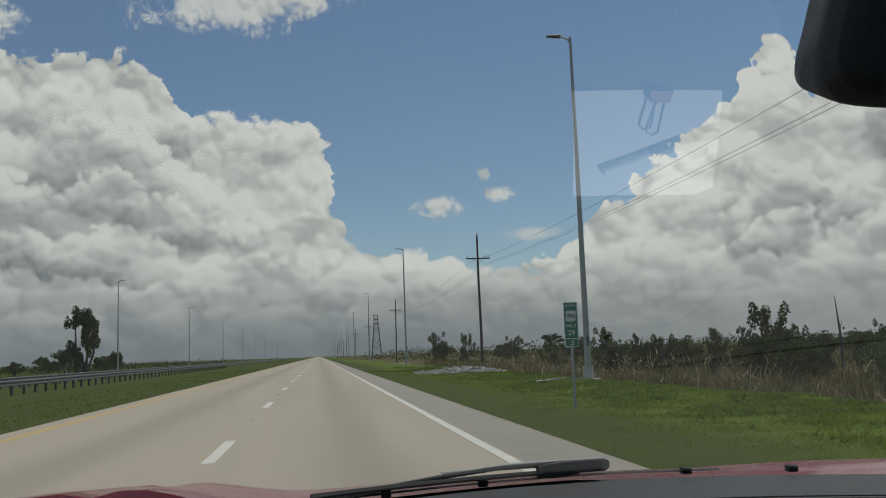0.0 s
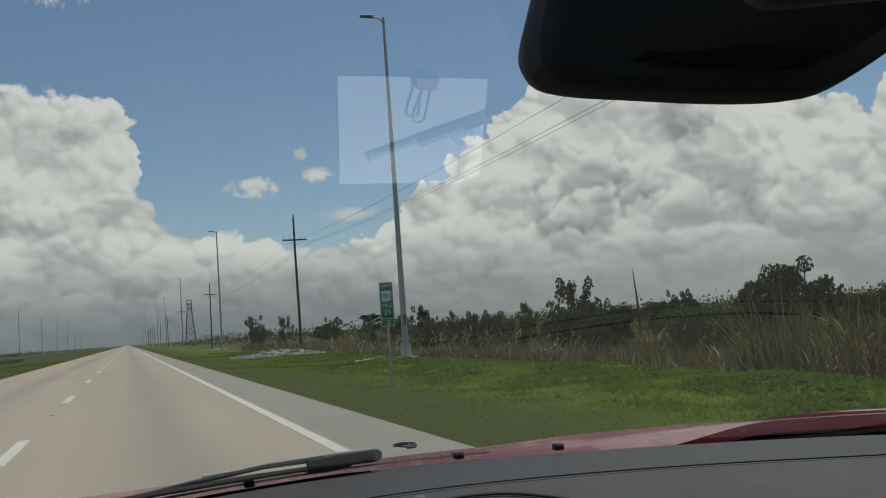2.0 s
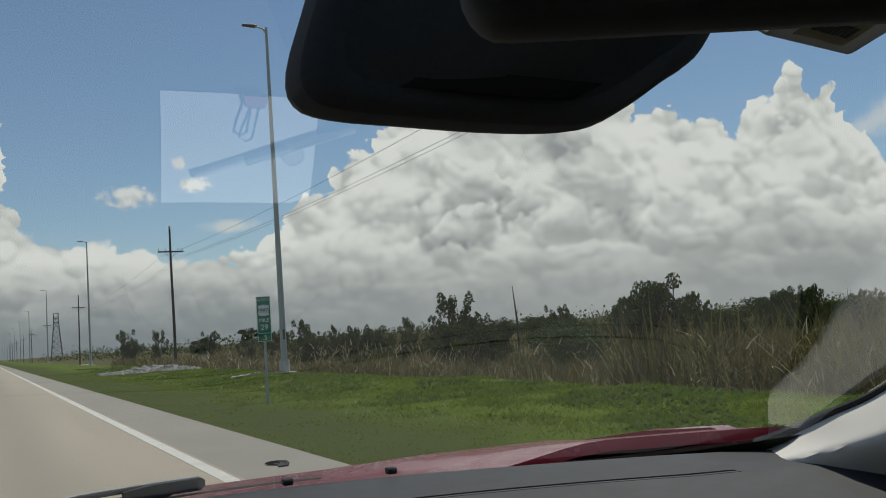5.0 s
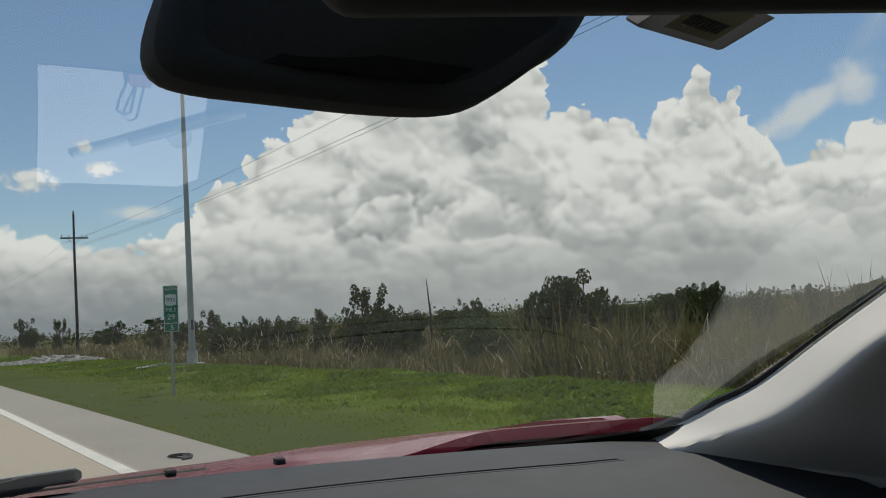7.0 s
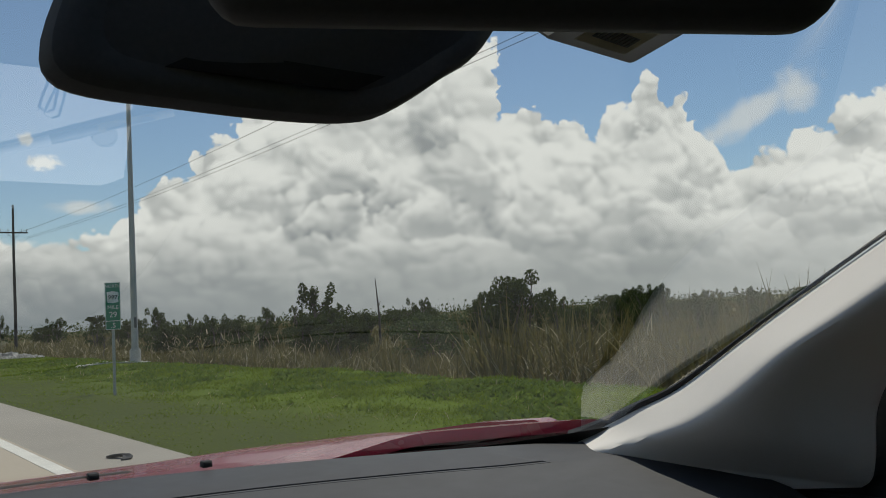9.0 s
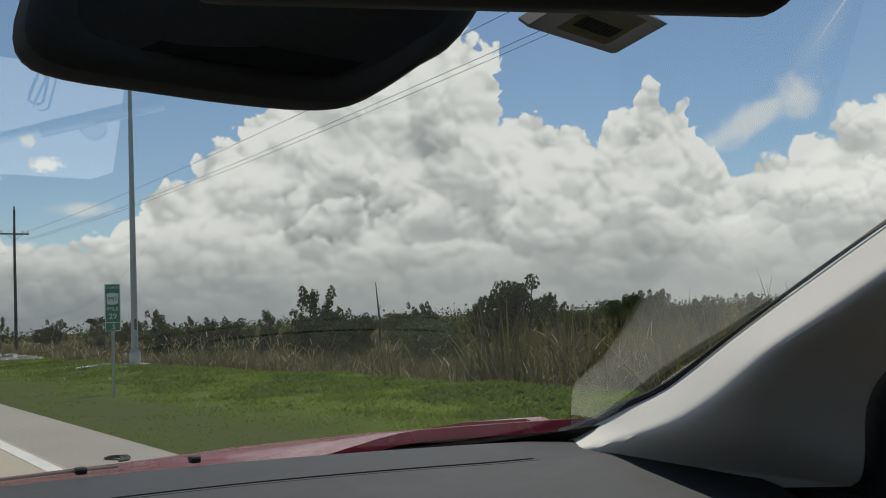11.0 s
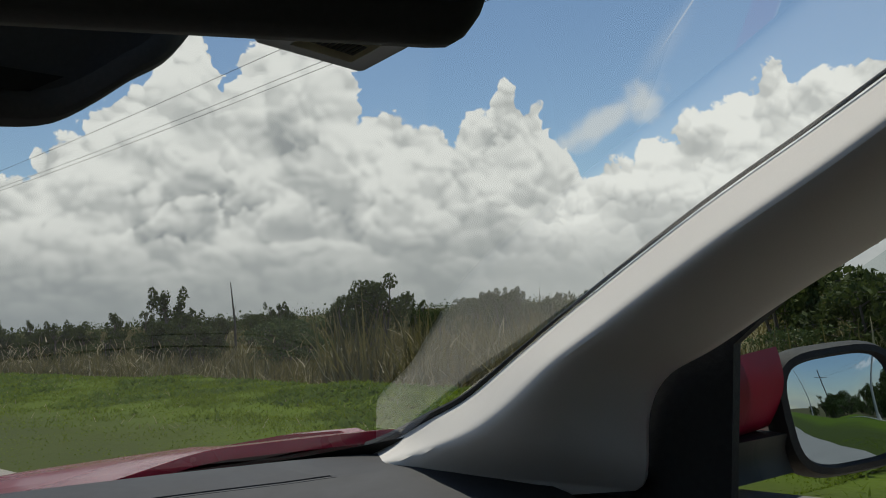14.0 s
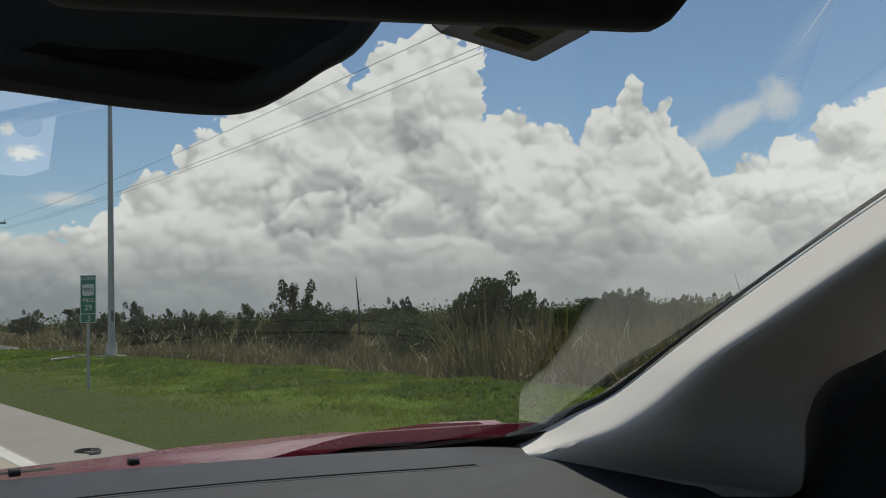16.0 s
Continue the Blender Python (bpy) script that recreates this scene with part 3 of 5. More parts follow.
def utility_pole():
    ob = thing("utility_pole", "dark tarred timber utility pole with one crossarm", "utility pole", group="poles of the power line")
    part("pole", tube(bmesh.new(), [(0, 0, -0.6), (0.03, 0, 4), (0.0, 0.02, 9), (0.02, 0, 13.4)], [0.17, 0.155, 0.13, 0.10], 12), TIMBER, ob)
    part("cap", tube(bmesh.new(), [(0.02, 0, 13.2), (0.02, 0, 13.48)], [0.11, 0.1], 10), STEEL, ob, "pale sheet-metal cap")
    part("crossarm", box(bmesh.new(), -1.35, 1.35, -0.2, -0.09, 10.95, 11.08, 0.012), TIMBER, ob)
    for sx in (-1, 1):
        part("brace", tube(bmesh.new(), [(0, -0.15, 10.35), (sx * 0.62, -0.15, 10.96)], 0.02, 5), TIMBER, ob)
    for x in (-1.22, -0.5, 0.75, 1.22):
        bm = tube(bmesh.new(), [(x, -0.145, 11.07), (x, -0.145, 11.16), (x, -0.145, 11.17), (x, -0.145, 11.22), (x, -0.145, 11.26), (x, -0.145, 11.32)], [0.022, 0.022, 0.07, 0.05, 0.065, 0.03], 8)
        part("insulator", bm, STEEL, ob, "pale grey pin insulator")
    return ob


LAMPS_Y = [-124, -43, 38, 120, 207, 296, 378, 460, 542, 624, 710, 800]
POLES_Y = [-127, -15, 97, 210, 322, 434, 546, 658, 770, 880]
lamp0 = light_pole()
for k, y in enumerate(LAMPS_Y):
    p = pose(POLE_X, y, ground_z(POLE_X, y))
    if k:
        copy_thing(lamp0, p)
    else:
        lamp0.matrix_basis = p
for k in range(8):
    copy_thing(lamp0, pose(-34.0, 157 + 84 * k, -0.3, 0, 0, 180))
pole0 = utility_pole()
for k, y in enumerate(POLES_Y):
    p = pose(WIRE_X + 0.2 * math.sin(k * 2.3), y, -1.05, 0.4 * math.sin(k * 1.7), 0.5 * math.cos(k * 2.1), 0) @ Matrix.Diagonal((1, 1, 1.07, 1))
    if k:
        copy_thing(pole0, p)
    else:
        pole0.matrix_basis = p
for x, z in ((-1.22, 12.12), (0.75, 12.12), (1.22, 12.12)):
    bm = bmesh.new()
    for a, c in zip(POLES_Y, POLES_Y[1:]):
        tube(bm, [(WIRE_X + x, a + (c - a) * s, z - 1.05 - 1.2 * 4 * s * (1 - s)) for s in span(0, 1, 13)], 0.012, 4, False)
    plain("overhead_wire", bm, WIRE, "thin dark overhead wire between utility poles", "wire", group="wires of the power line", smooth=False)

for k, y in enumerate(LAMPS_Y[1:5]):
    bm = bmesh.new()
    out = [(0.5, 0.55), (0.55, -0.3), (-0.6, -1.35), (-1.5, -1.5), (-2.75, -1.35), (-2.6, -1.0), (-1.2, 0.1), (-0.4, 0.6)]
    prism(bm, out, 0.0, 0.06, lambda u, v, w, y=y: Vector((POLE_X + u, y + v, ground_z(POLE_X + u, y + v) + 0.02 + w)))
    plain("concrete_pad", bm, PAD, "rough pale concrete pad beside a lamp foot", "concrete pad", group="pads at the lamps", smooth=False)


def lattice_tower():
    ob = thing("lattice_tower", "tall grey steel lattice tower far down the road", "tower", (41, 634, -1.1))
    for sx, sy in ((-1, -1), (1, -1), (1, 1), (-1, 1)):
        part("leg", tube(bmesh.new(), [(sx * 3.6, sy * 3.6, 0), (sx * 1.5, sy * 1.5, 24), (sx * 1.4, sy * 1.4, 30)], 0.2, 5), RAIL, ob)
    for k in range(7):
        z0, z1 = k * 4.0, k * 4.0 + 4.0
        r0, r1 = 3.6 - 2.1 * min(1, z0 / 24), 3.6 - 2.1 * min(1, z1 / 24)
        for a in range(4):
            c, s = ((-1, -1), (1, -1), (1, 1), (-1, 1))[a], ((-1, -1), (1, -1), (1, 1), (-1, 1))[(a + 1) % 4]
            part("brace", tube(bmesh.new(), [(c[0] * r0, c[1] * r0, z0), (s[0] * r1, s[1] * r1, z1)], 0.10, 4), RAIL, ob)
            part("brace", tube(bmesh.new(), [(s[0] * r0, s[1] * r0, z0), (c[0] * r1, c[1] * r1, z1)], 0.10, 4), RAIL, ob)
            part("ring_bar", tube(bmesh.new(), [(c[0] * r1, c[1] * r1, z1), (s[0] * r1, s[1] * r1, z1)], 0.12, 4), RAIL, ob)
    for z in (24.2, 27.0, 30.0):
        part("platform", box(bmesh.new(), -1.7, 1.7, -1.7, 1.7, z, z + 0.25), RAIL, ob)
    return ob


lattice_tower()


def guard_rail(x, y0, y1, z):
    ob = thing("guard_rail", "grey steel guardrail on posts along the median", "guardrail", group="median guardrails")
    prof = [(0.0, 0.43), (0.05, 0.47), (0.05, 0.53), (0.0, 0.57), (0.0, 0.61), (0.05, 0.65), (0.05, 0.71), (0.0, 0.75)]
    part("rail", sheet(bmesh.new(), lambda u, v: (x + prof[v][0], y0 + (y1 - y0) * u, z + prof[v][1]), [0, 1], list(range(len(prof))), (-0.012, 0, 0)), RAIL, ob)
    posts = None
    for k in range(70):
        if posts is None:
            posts = part("post", box(bmesh.new(), -0.14, -0.02, -0.06, 0.06, -0.3, 0.70), TIMBER, ob)
            posts.location = (x, y0 + 1, z)
        else:
            o = posts.copy()
            scene.collection.objects.link(o)
            o.location = (x, y0 + 1 + 1.9 * k, z)
    return ob


guard_rail(-15.5, 20, 700, -0.10)
guard_rail(-20.5, 20, 700, -0.10)


def mile_sign():
    x, y = 5.6, 19.8
    ob = thing("mile_marker", "green mile marker sign on a thin steel post", "road sign", (x, y, ground_z(x, y)))
    part("post", box(bmesh.new(), -0.03, 0.03, 0.012, 0.05, -0.3, 2.2), STEEL, ob, "grey steel channel post")
    panels = [(1.46, 1.62, ".5", 0.13), (1.63, 1.80, "29", 0.15), (1.80, 1.95, "MILE", 0.11), (2.30, 2.44, "NORTH", 0.085)]
    part("plate", box(bmesh.new(), -0.16, 0.16, -0.004, 0.010, 1.42, 2.45, 0.003), SIGN, ob)
    for x0, x1, z0, z1 in ((-0.145, 0.145, 1.605, 1.618), (-0.157, -0.147, 1.425, 2.445), (0.147, 0.157, 1.425, 2.445), (-0.147, 0.147, 1.425, 1.435), (-0.147, 0.147, 2.435, 2.445)):
        part("border", box(bmesh.new(), x0, x1, -0.0065, -0.0045, z0, z1), SIGN_WHITE, ob)
    shield = [(-0.125, 2.245), (-0.06, 2.25), (0.0, 2.265), (0.06, 2.25), (0.12, 2.245), (0.125, 2.17), (0.105, 2.10), (0.12, 2.03), (0.06, 2.01), (0.0, 2.0), (-0.10, 2.01), (-0.125, 2.06), (-0.11, 2.14)]
    part("shield", prism(bmesh.new(), shield, -0.008, -0.0045, lambda u, v, w: Vector((u, w, v))), SIGN_WHITE, ob, "white state outline panel")

    def words(text, size, zc, material, yy):
        cu = bpy.data.curves.new("lettering", "FONT")
        cu.body, cu.size, cu.align_x, cu.align_y, cu.extrude = text, size, "CENTER", "CENTER", 0.001
        t = bpy.data.objects.new("lettering", cu)
        me = bpy.data.meshes.new_from_object(t)
        bpy.data.objects.remove(t)
        me.materials.append(material)
        o = new("lettering", me)
        o.parent = ob
        o.matrix_basis = pose(0, yy, zc, 90, 0, 0)
    words("NORTH", 0.095, 2.37, SIGN_WHITE, -0.009)
    words("997", 0.13, 2.125, INK, -0.012)
    words("MILE", 0.115, 1.905, SIGN_WHITE, -0.009)
    words("29", 0.17, 1.745, SIGN_WHITE, -0.009)
    words(".5", 0.15, 1.51, SIGN_WHITE, -0.009)
    ob.matrix_basis = pose(x, y, ground_z(x, y), 0, 0, -8)
    return ob


mile_sign()

# a strip of tyre rubber left on the shoulder
bm = bmesh.new()
sheet(bm, lambda u, v: (2.62 + 0.1 * v + 0.05 * math.sin(5 * u), 9.1 + 0.34 * u, 0.01 + 0.035 * math.sin(math.pi * u) * (0.6 + 0.4 * math.sin(9 * v + 3 * u))), span(0, 1, 14), span(0, 1, 6), (0, 0, -0.012))
plain("tyre_scrap", bm, RUBBER, "curled black scrap of tyre tread on the shoulder", "debris")

# heap of limestone rubble in the verge
shapes = []
for k in range(9):
    bm = bmesh.new()
    bmesh.ops.create_icosphere(bm, subdivisions=1, radius=1.0)
    for v in bm.verts:
        v.co = Vector((v.co.x * (1.1 + 0.3 * math.sin(k)), v.co.y * (0.75 + 0.2 * math.cos(k * 2)), v.co.z * (0.5 + 0.12 * math.sin(k * 3)))) * (1 + 0.45 * noise.noise(v.co * 1.1 + Vector((k * 7, 0, 0))))
    me = bpy.data.meshes.new("stone")
    bm.to_mesh(me)
    bm.free()
    me.materials.append(STONE)
    shapes.append(me)
heap = thing("rubble_heap", "low heap of pale broken limestone on the grass", "rubble", (9.4, 60.0, 0))
for k in range(300):
    a, r = rng.uniform(0, 6.28), math.sqrt(rng.uniform(0, 1))
    u, w = r * math.cos(a) * 3.0, r * math.sin(a) * 5.2
    o = new("stone", shapes[k % 9])
    o.parent = heap
    s = rng.uniform(0.09, 0.26) * (1.15 - 0.5 * r)
    lift = 0.30 * (1 - r ** 2) * rng.uniform(0.4, 1)
    o.matrix_basis = Matrix.LocRotScale((u, w, ground_z(9.4 + u, 60 + w) + lift + 0.03), Euler(rng.uniform(-0.6, 0.6, 3) + np.array((0, 0, rng.uniform(0, 6)))), (s, s, s))
vv, ff = [], []
for k in range(1100):
    a, r = rng.uniform(0, 6.28), math.sqrt(rng.uniform(0, 1))
    u, w = r * math.cos(a) * 3.2, r * math.sin(a) * 5.5
    me = shapes[int(rng.integers(9))]
    s = rng.uniform(0.05, 0.15)
    mtx = Matrix.LocRotScale((u, w, ground_z(9.4 + u, 60 + w) + 0.24 * (1 - r * r) * rng.uniform(0.2, 1)), Euler(rng.uniform(-1, 1, 3)), (s, s, s))
    n0 = len(vv)
    vv += [mtx @ v.co for v in me.vertices]
    ff += [[n0 + i for i in p.vertices] for p in me.polygons]
o = fast_mesh("small_stones", vv, ff, STONE)
o.parent = heap
tagged(o, kind="stuff")

# ---- plants ----
def blades(name, pts, heights, widths, lean, material, label, category, segs=2, droop=0.25, flat=0.0):
    """Many thin tapered leaves as one object: each a bent strip from its root."""
    n = len(pts)
    ang = rng.uniform(0, 2 * math.pi, n)
    tilt = np.minimum(1.45, flat + np.abs(rng.normal(0, lean, n)))
    side = np.stack([np.cos(ang), np.sin(ang), np.zeros(n)], 1)
    ahead = np.stack([-np.sin(ang), np.cos(ang), np.zeros(n)], 1)
    rows = []
    for k in range(segs + 1):
        s = k / segs
        c = pts + ahead * ((np.sin(tilt) * s + droop * s * s * np.sin(tilt + 0.4)) * heights)[:, None]
        c[:, 2] = pts[:, 2] + np.cos(tilt) * heights * (s - droop * 0.35 * s * s)
        w = (widths * (1 - s) ** 0.7)[:, None] * 0.5
        rows += [c - side * w, c + side * w] if k < segs else [c]
    v = np.stack(rows, 1)
    m = v.shape[1]
    base = (np.arange(n) * m)[:, None]
    faces = []
    for k in range(segs - 1):
        faces += (base + np.array([2 * k, 2 * k + 1, 2 * k + 3, 2 * k + 2])).tolist()
    faces += (base + np.array([2 * segs - 2, 2 * segs - 1, 2 * segs])).tolist()
    ob = fast_mesh(name, v.reshape(-1, 3).tolist(), faces, material)
    return tagged(ob, label, category, kind="stuff")


def scatter(n, x0, x1, y0, y1, clump=0.0, scale=0.3, sink=0.0):
    out = []
    while len(out) < n:
        x, y = rng.uniform(x0, x1), rng.uniform(y0, y1)
        if clump and noise.noise(Vector((x * scale, y * scale, 9.0))) < rng.uniform(-clump, clump):
            continue
        out.append((x, y, ground_z(x, y) - sink))
    return np.array(out)


def near(n, x0, x1, y0, y1, power=1.8, clump=0.0, scale=0.3, sink=0.0):
    """As scatter, but denser towards y0."""
    out = []
    while len(out) < n:
        x, y = rng.uniform(x0, x1), y0 + (y1 - y0) * rng.uniform(0, 1) ** power
        if clump and noise.noise(Vector((x * scale, y * scale, 9.0))) < rng.uniform(-clump, clump):
            continue
        out.append((x, y, ground_z(x, y) - sink))
    return np.array(out)


p = near(150000, EDGE + 0.12, 12.9, 2.5, 75, 2.0, 0.7, 0.9)
p = p[rng.uniform(0, 1, len(p)) < 0.25 + 0.75 * np.clip((p[:, 0] - 5.0) / 3.0, 0, 1)]
f = np.array([0.7 + 0.9 * max(-0.5, noise.noise(Vector((a * 0.9, c * 0.6, 2.0)))) for a, c, _ in p]) * np.clip((p[:, 0] - 2.0) / 7.0, 0.3, 1)
blades("grass", p, rng.uniform(0.06, 0.15, len(p)) * f, rng.uniform(0.010, 0.020, len(p)) * (1 + p[:, 1] / 22), 0.5, BLADES, "uneven green grass on the verge", "grass", 2, 0.3, 0.35)
p = near(26000, EDGE + 3.6, 13.2, 2.5, 90, 1.7, 0.12, 0.45)
p = p[rng.uniform(0, 1, len(p)) < np.clip((p[:, 0] - 6.0) / 3.0, 0.05, 1)]
blades("weeds", p, rng.uniform(0.07, 0.20, len(p)), rng.uniform(0.03, 0.07, len(p)) * (1 + p[:, 1] / 50), 0.5, WEED, "patches of darker broad-leaved weeds in the verge", "weeds", 2, 0.35, 0.6)
p = near(700, EDGE + 2.6, 13.0, 4.5, 60, 1.4, 0.3, 0.3)
blades("straw", p, rng.uniform(0.08, 0.18, len(p)), rng.uniform(0.006, 0.012, len(p)) * (1 + p[:, 1] / 22), 0.5, DRY, "thin straw-coloured stalks in the verge grass", "grass", 2, 0.4, 0.3)
p = near(16000, EDGE + 0.3, 13, -14, 2.5, 1.0)
blades("grass_behind", p, rng.uniform(0.03, 0.08, len(p)), rng.uniform(0.010, 0.022, len(p)), 0.6, BLADES, "mown green grass beside the car", "grass", 2, 0.25, 0.6)
p = near(9000, -13, LEFT_EDGE - 0.05, 14, 120, 1.6)
blades("median_grass", p, rng.uniform(0.05, 0.12, len(p)), rng.uniform(0.015, 0.03, len(p)) * (1 + p[:, 1] / 60), 0.9, BLADES, "rough green grass in the median", "grass", 2)

p = near(52000, 12.7, 24.0, -14, 110, 1.35, 0.9, 0.13)
f = np.array([0.75 + 0.5 * noise.noise(Vector((a * 0.12, c * 0.07, 4.0))) for a, c, _ in p])
blades("reeds", p, rng.uniform(0.6, 1.65, len(p)) * f, rng.uniform(0.016, 0.042, len(p)) * (1 + np.maximum(p[:, 1], 0) / 60), 0.55, REED, "dense olive and brown reeds in the ditch", "reeds", 3)
p = near(26000, 22.0, 62.0, -10, 200, 1.3, 0.5, 0.08)
blades("marsh_grass", p, rng.uniform(0.7, 1.5, len(p)), rng.uniform(0.05, 0.13, len(p)), 0.6, REED, "brown marsh grass behind the reeds", "marsh grass", 2)
p = near(24000, 60.0, 260.0, 0, 420, 1.2, 0.5, 0.03)
blades("far_marsh_grass", p, rng.uniform(0.6, 1.3, len(p)), rng.uniform(0.2, 0.45, len(p)), 0.3, REED, "far brown marsh grass", "marsh grass", 2)
p = near(800, 12.9, 16.5, 8, 17, 1.0, 0.3, 0.5)
blades("cattails", p, rng.uniform(1.6, 2.6, len(p)), rng.uniform(0.045, 0.075, len(p)), 0.3, REED, "tall cattail leaves standing above the reeds", "reeds", 3)
p = near(1300, 12.65, 14.2, -10, 80, 1.4, 0.4, 0.2)
p[:, 2] += rng.uniform(0.1, 1.25, len(p))
blades("bent_leaves", p, rng.uniform(0.25, 0.6, len(p)), rng.uniform(0.012, 0.03, len(p)) * (1 + np.maximum(p[:, 1], 0) / 50), 1.1, DRY, "pale dry leaves bent across the reeds", "reeds", 3, 0.6)
p = near(520, 12.7, 15.0, -10, 90, 1.3, 0.12, 0.16)
blades("dry_reeds", p, rng.uniform(0.6, 1.7, len(p)), rng.uniform(0.010, 0.026, len(p)) * (1 + np.maximum(p[:, 1], 0) / 50), 0.75, DRY, "bent dry straw-coloured reed stalks", "reeds", 3, 0.5)
p = scatter(16000, -260, -38, 60, 420, 0.4, 0.03)
blades("far_field_grass", p, rng.uniform(0.2, 0.5, len(p)), rng.uniform(0.12, 0.3, len(p)), 0.3, BLADES, "rough green grass beyond the opposite road", "grass", 2)


def shrub_mesh(seed, tall, wide, leaves, stems, leaf, bottom=0.12, clumps=24):
    """Meshes of a shrub: stems with limbs, and a crown of leaves in uneven clumps."""
    r = np.random.default_rng(seed)
    bm = bmesh.new()
    tips = []
    for k in range(stems):
        a = r.uniform(0, 6.28)
        lean = r.uniform(0.05, 0.5) * wide
        foot = Vector((math.cos(a) * 0.12 * wide, math.sin(a) * 0.12 * wide, -0.1))
        head = Vector((math.cos(a) * lean, math.sin(a) * lean, tall * r.uniform(0.6, 0.95)))
        mid = (foot + head) / 2 + Vector(r.uniform(-0.12, 0.12, 3)) * wide
        tube(bm, [foot, mid, head], [0.022 * tall, 0.015 * tall, 0.005 * tall], 6)
        tips.append(head)
        for j in range(3):
            s = r.uniform(0.35, 0.9)
            q = foot.lerp(mid, s * 2) if s < 0.5 else mid.lerp(head, s * 2 - 1)
            b2 = r.uniform(0, 6.28)
            e = q + Vector((math.cos(b2) * wide * r.uniform(0.2, 0.5), math.sin(b2) * wide * r.uniform(0.2, 0.5), tall * r.uniform(0.02, 0.22)))
            tube(bm, [q, (q + e) / 2 + Vector((0, 0, 0.03 * tall)), e], [0.010 * tall, 0.006 * tall, 0.003 * tall], 5)
            tips.append(e)
    me_t = bpy.data.meshes.new("stems")
    bm.to_mesh(me_t)
    bm.free()
    me_t.materials.append(BARK)
    centres = [t for t in tips]
    while len(centres) < clumps + len(tips):
        a, h = r.uniform(0, 6.28), r.uniform(bottom, 0.92)
        w = wide * 0.5 * math.sqrt(max(0.05, 1 - (2 * h - 0.9) ** 2)) * r.uniform(0.2, 1.0)
        centres.append(Vector((math.cos(a) * w, math.sin(a) * w, h * tall)))
    vv, ff = [], []
    for k in range(leaves):
        c = centres[int(r.integers(len(centres)))]
        d = Vector(r.normal(0, 1, 3))
        p = c + Vector((d.x * 0.075 * wide, d.y * 0.075 * wide, d.z * 0.065 * tall)) * min(1.0, 1.5 / max(0.2, d.length))
        q = Euler(r.uniform(0, 6.28, 3)).to_matrix()
        s = leaf * r.uniform(0.6, 1.4)
        n0 = len(vv)
        vv += [p + q @ Vector(u) * s for u in ((-0.5, 0, 0), (0, -0.27, 0.05), (0.55, 0, 0), (0, 0.27, 0.05))]
        ff.append((n0, n0 + 1, n0 + 2, n0 + 3))
    return me_t, vv, ff


def shrub(name, label, category, group, seed, tall, wide, leaves, stems, leaf, material, bottom=0.12, clumps=24):
    stem, vv, ff = shrub_mesh(seed, tall, wide, leaves, stems, leaf, bottom, clumps)
    ob = thing(name, label, category, group=group)
    t = new("trunk", stem)
    t.parent = ob
    c = fast_mesh("crown", vv, ff, material)
    c.parent = ob
    return ob


kinds = [shrub("marsh_shrub", "dark green leafy shrub standing in the marsh", "shrub", "shrubs in the marsh", 11, 3.0, 3.4, 3600, 6, 0.19, LEAF),
         shrub("marsh_shrub", "dark green leafy shrub standing in the marsh", "shrub", "shrubs in the marsh", 12, 2.4, 4.0, 3600, 7, 0.18, LEAF),
         shrub("marsh_shrub", "pale green willow-like shrub standing in the marsh", "shrub", "shrubs in the marsh", 13, 3.0, 3.8, 3800, 8, 0.16, LEAF_LIGHT),
         shrub("marsh_tree", "slender sparse tree rising above the marsh", "tree", "trees in the marsh", 14, 4.2, 2.0, 2000, 4, 0.20, LEAF, 0.10, 14),
         shrub("marsh_tree", "rounded dark tree rising above the marsh", "tree", "trees in the marsh", 15, 4.4, 3.6, 5200, 4, 0.20, LEAF, 0.20, 24)]
# kind, distance to the side, distance ahead, size
spots = [(0, 27, 15.5, 0.62), (1, 48, 14, 0.8), (1, 46, 24, 0.7), (4, 60, 9, 0.8), (0, 55, -4, 0.8), (1, 50, -16, 0.8), (3, 52, 3, 0.8), (2, 58, 18, 0.8), (4, 33.5, 38.5, 1.0), (3, 37, 46, 0.8), (0, 40, 40, 0.75), (3, 62, 52, 0.9), (0, 55, 66, 0.9), (1, 60, 60, 0.9), (3, 50, 72, 0.9), (1, 44, 52, 0.8), (4, 70, 62, 0.9), (3, 41, 50, 0.75), (0, 52, 46, 0.8), (1, 66, 50, 0.9),
         (0, 33, 22, 0.7), (3, 42, 36, 0.75), (2, 24, 33, 0.75), (2, 27, 38, 0.8), (4, 36, 60, 0.65), (0, 30, 56, 0.65), (1, 24, 70, 0.9), (3, 30, 92, 1.0)]
for k in range(95):
    d = 30 + 190 * rng.uniform(0, 1) ** 1.3
    a = radians(rng.uniform(6, 84))
    x, y = d * math.sin(a), d * math.cos(a)
    if x < 21 or (30 < math.degrees(a) < 57 and d < 120) or d < 55:
        continue
    spots.append((int(rng.choice([0, 0, 1, 1, 2, 3, 3, 4])), x, y, rng.uniform(0.55, 1.0) * (1 + d / 300)))
for k in range(44):
    spots.append((int(rng.choice([0, 1, 2, 4])), rng.uniform(13.5, 44), rng.uniform(-150, -14), rng.uniform(0.7, 1.3)))
for k in range(20):
    y = -6 + 96 * rng.uniform(0, 1) ** 1.3
    spots.append((int(rng.choice([0, 1, 1, 2])), rng.uniform(18, 30) + 0.06 * y, y, rng.uniform(0.38, 0.58)))
for k in range(40):
    a = radians(rng.uniform(14, 66))
    d = rng.uniform(42, 95)
    spots.append((int(rng.choice([0, 3, 3, 3, 4])), max(22, d * math.sin(a)), d * math.cos(a), rng.uniform(0.42, 0.70)))
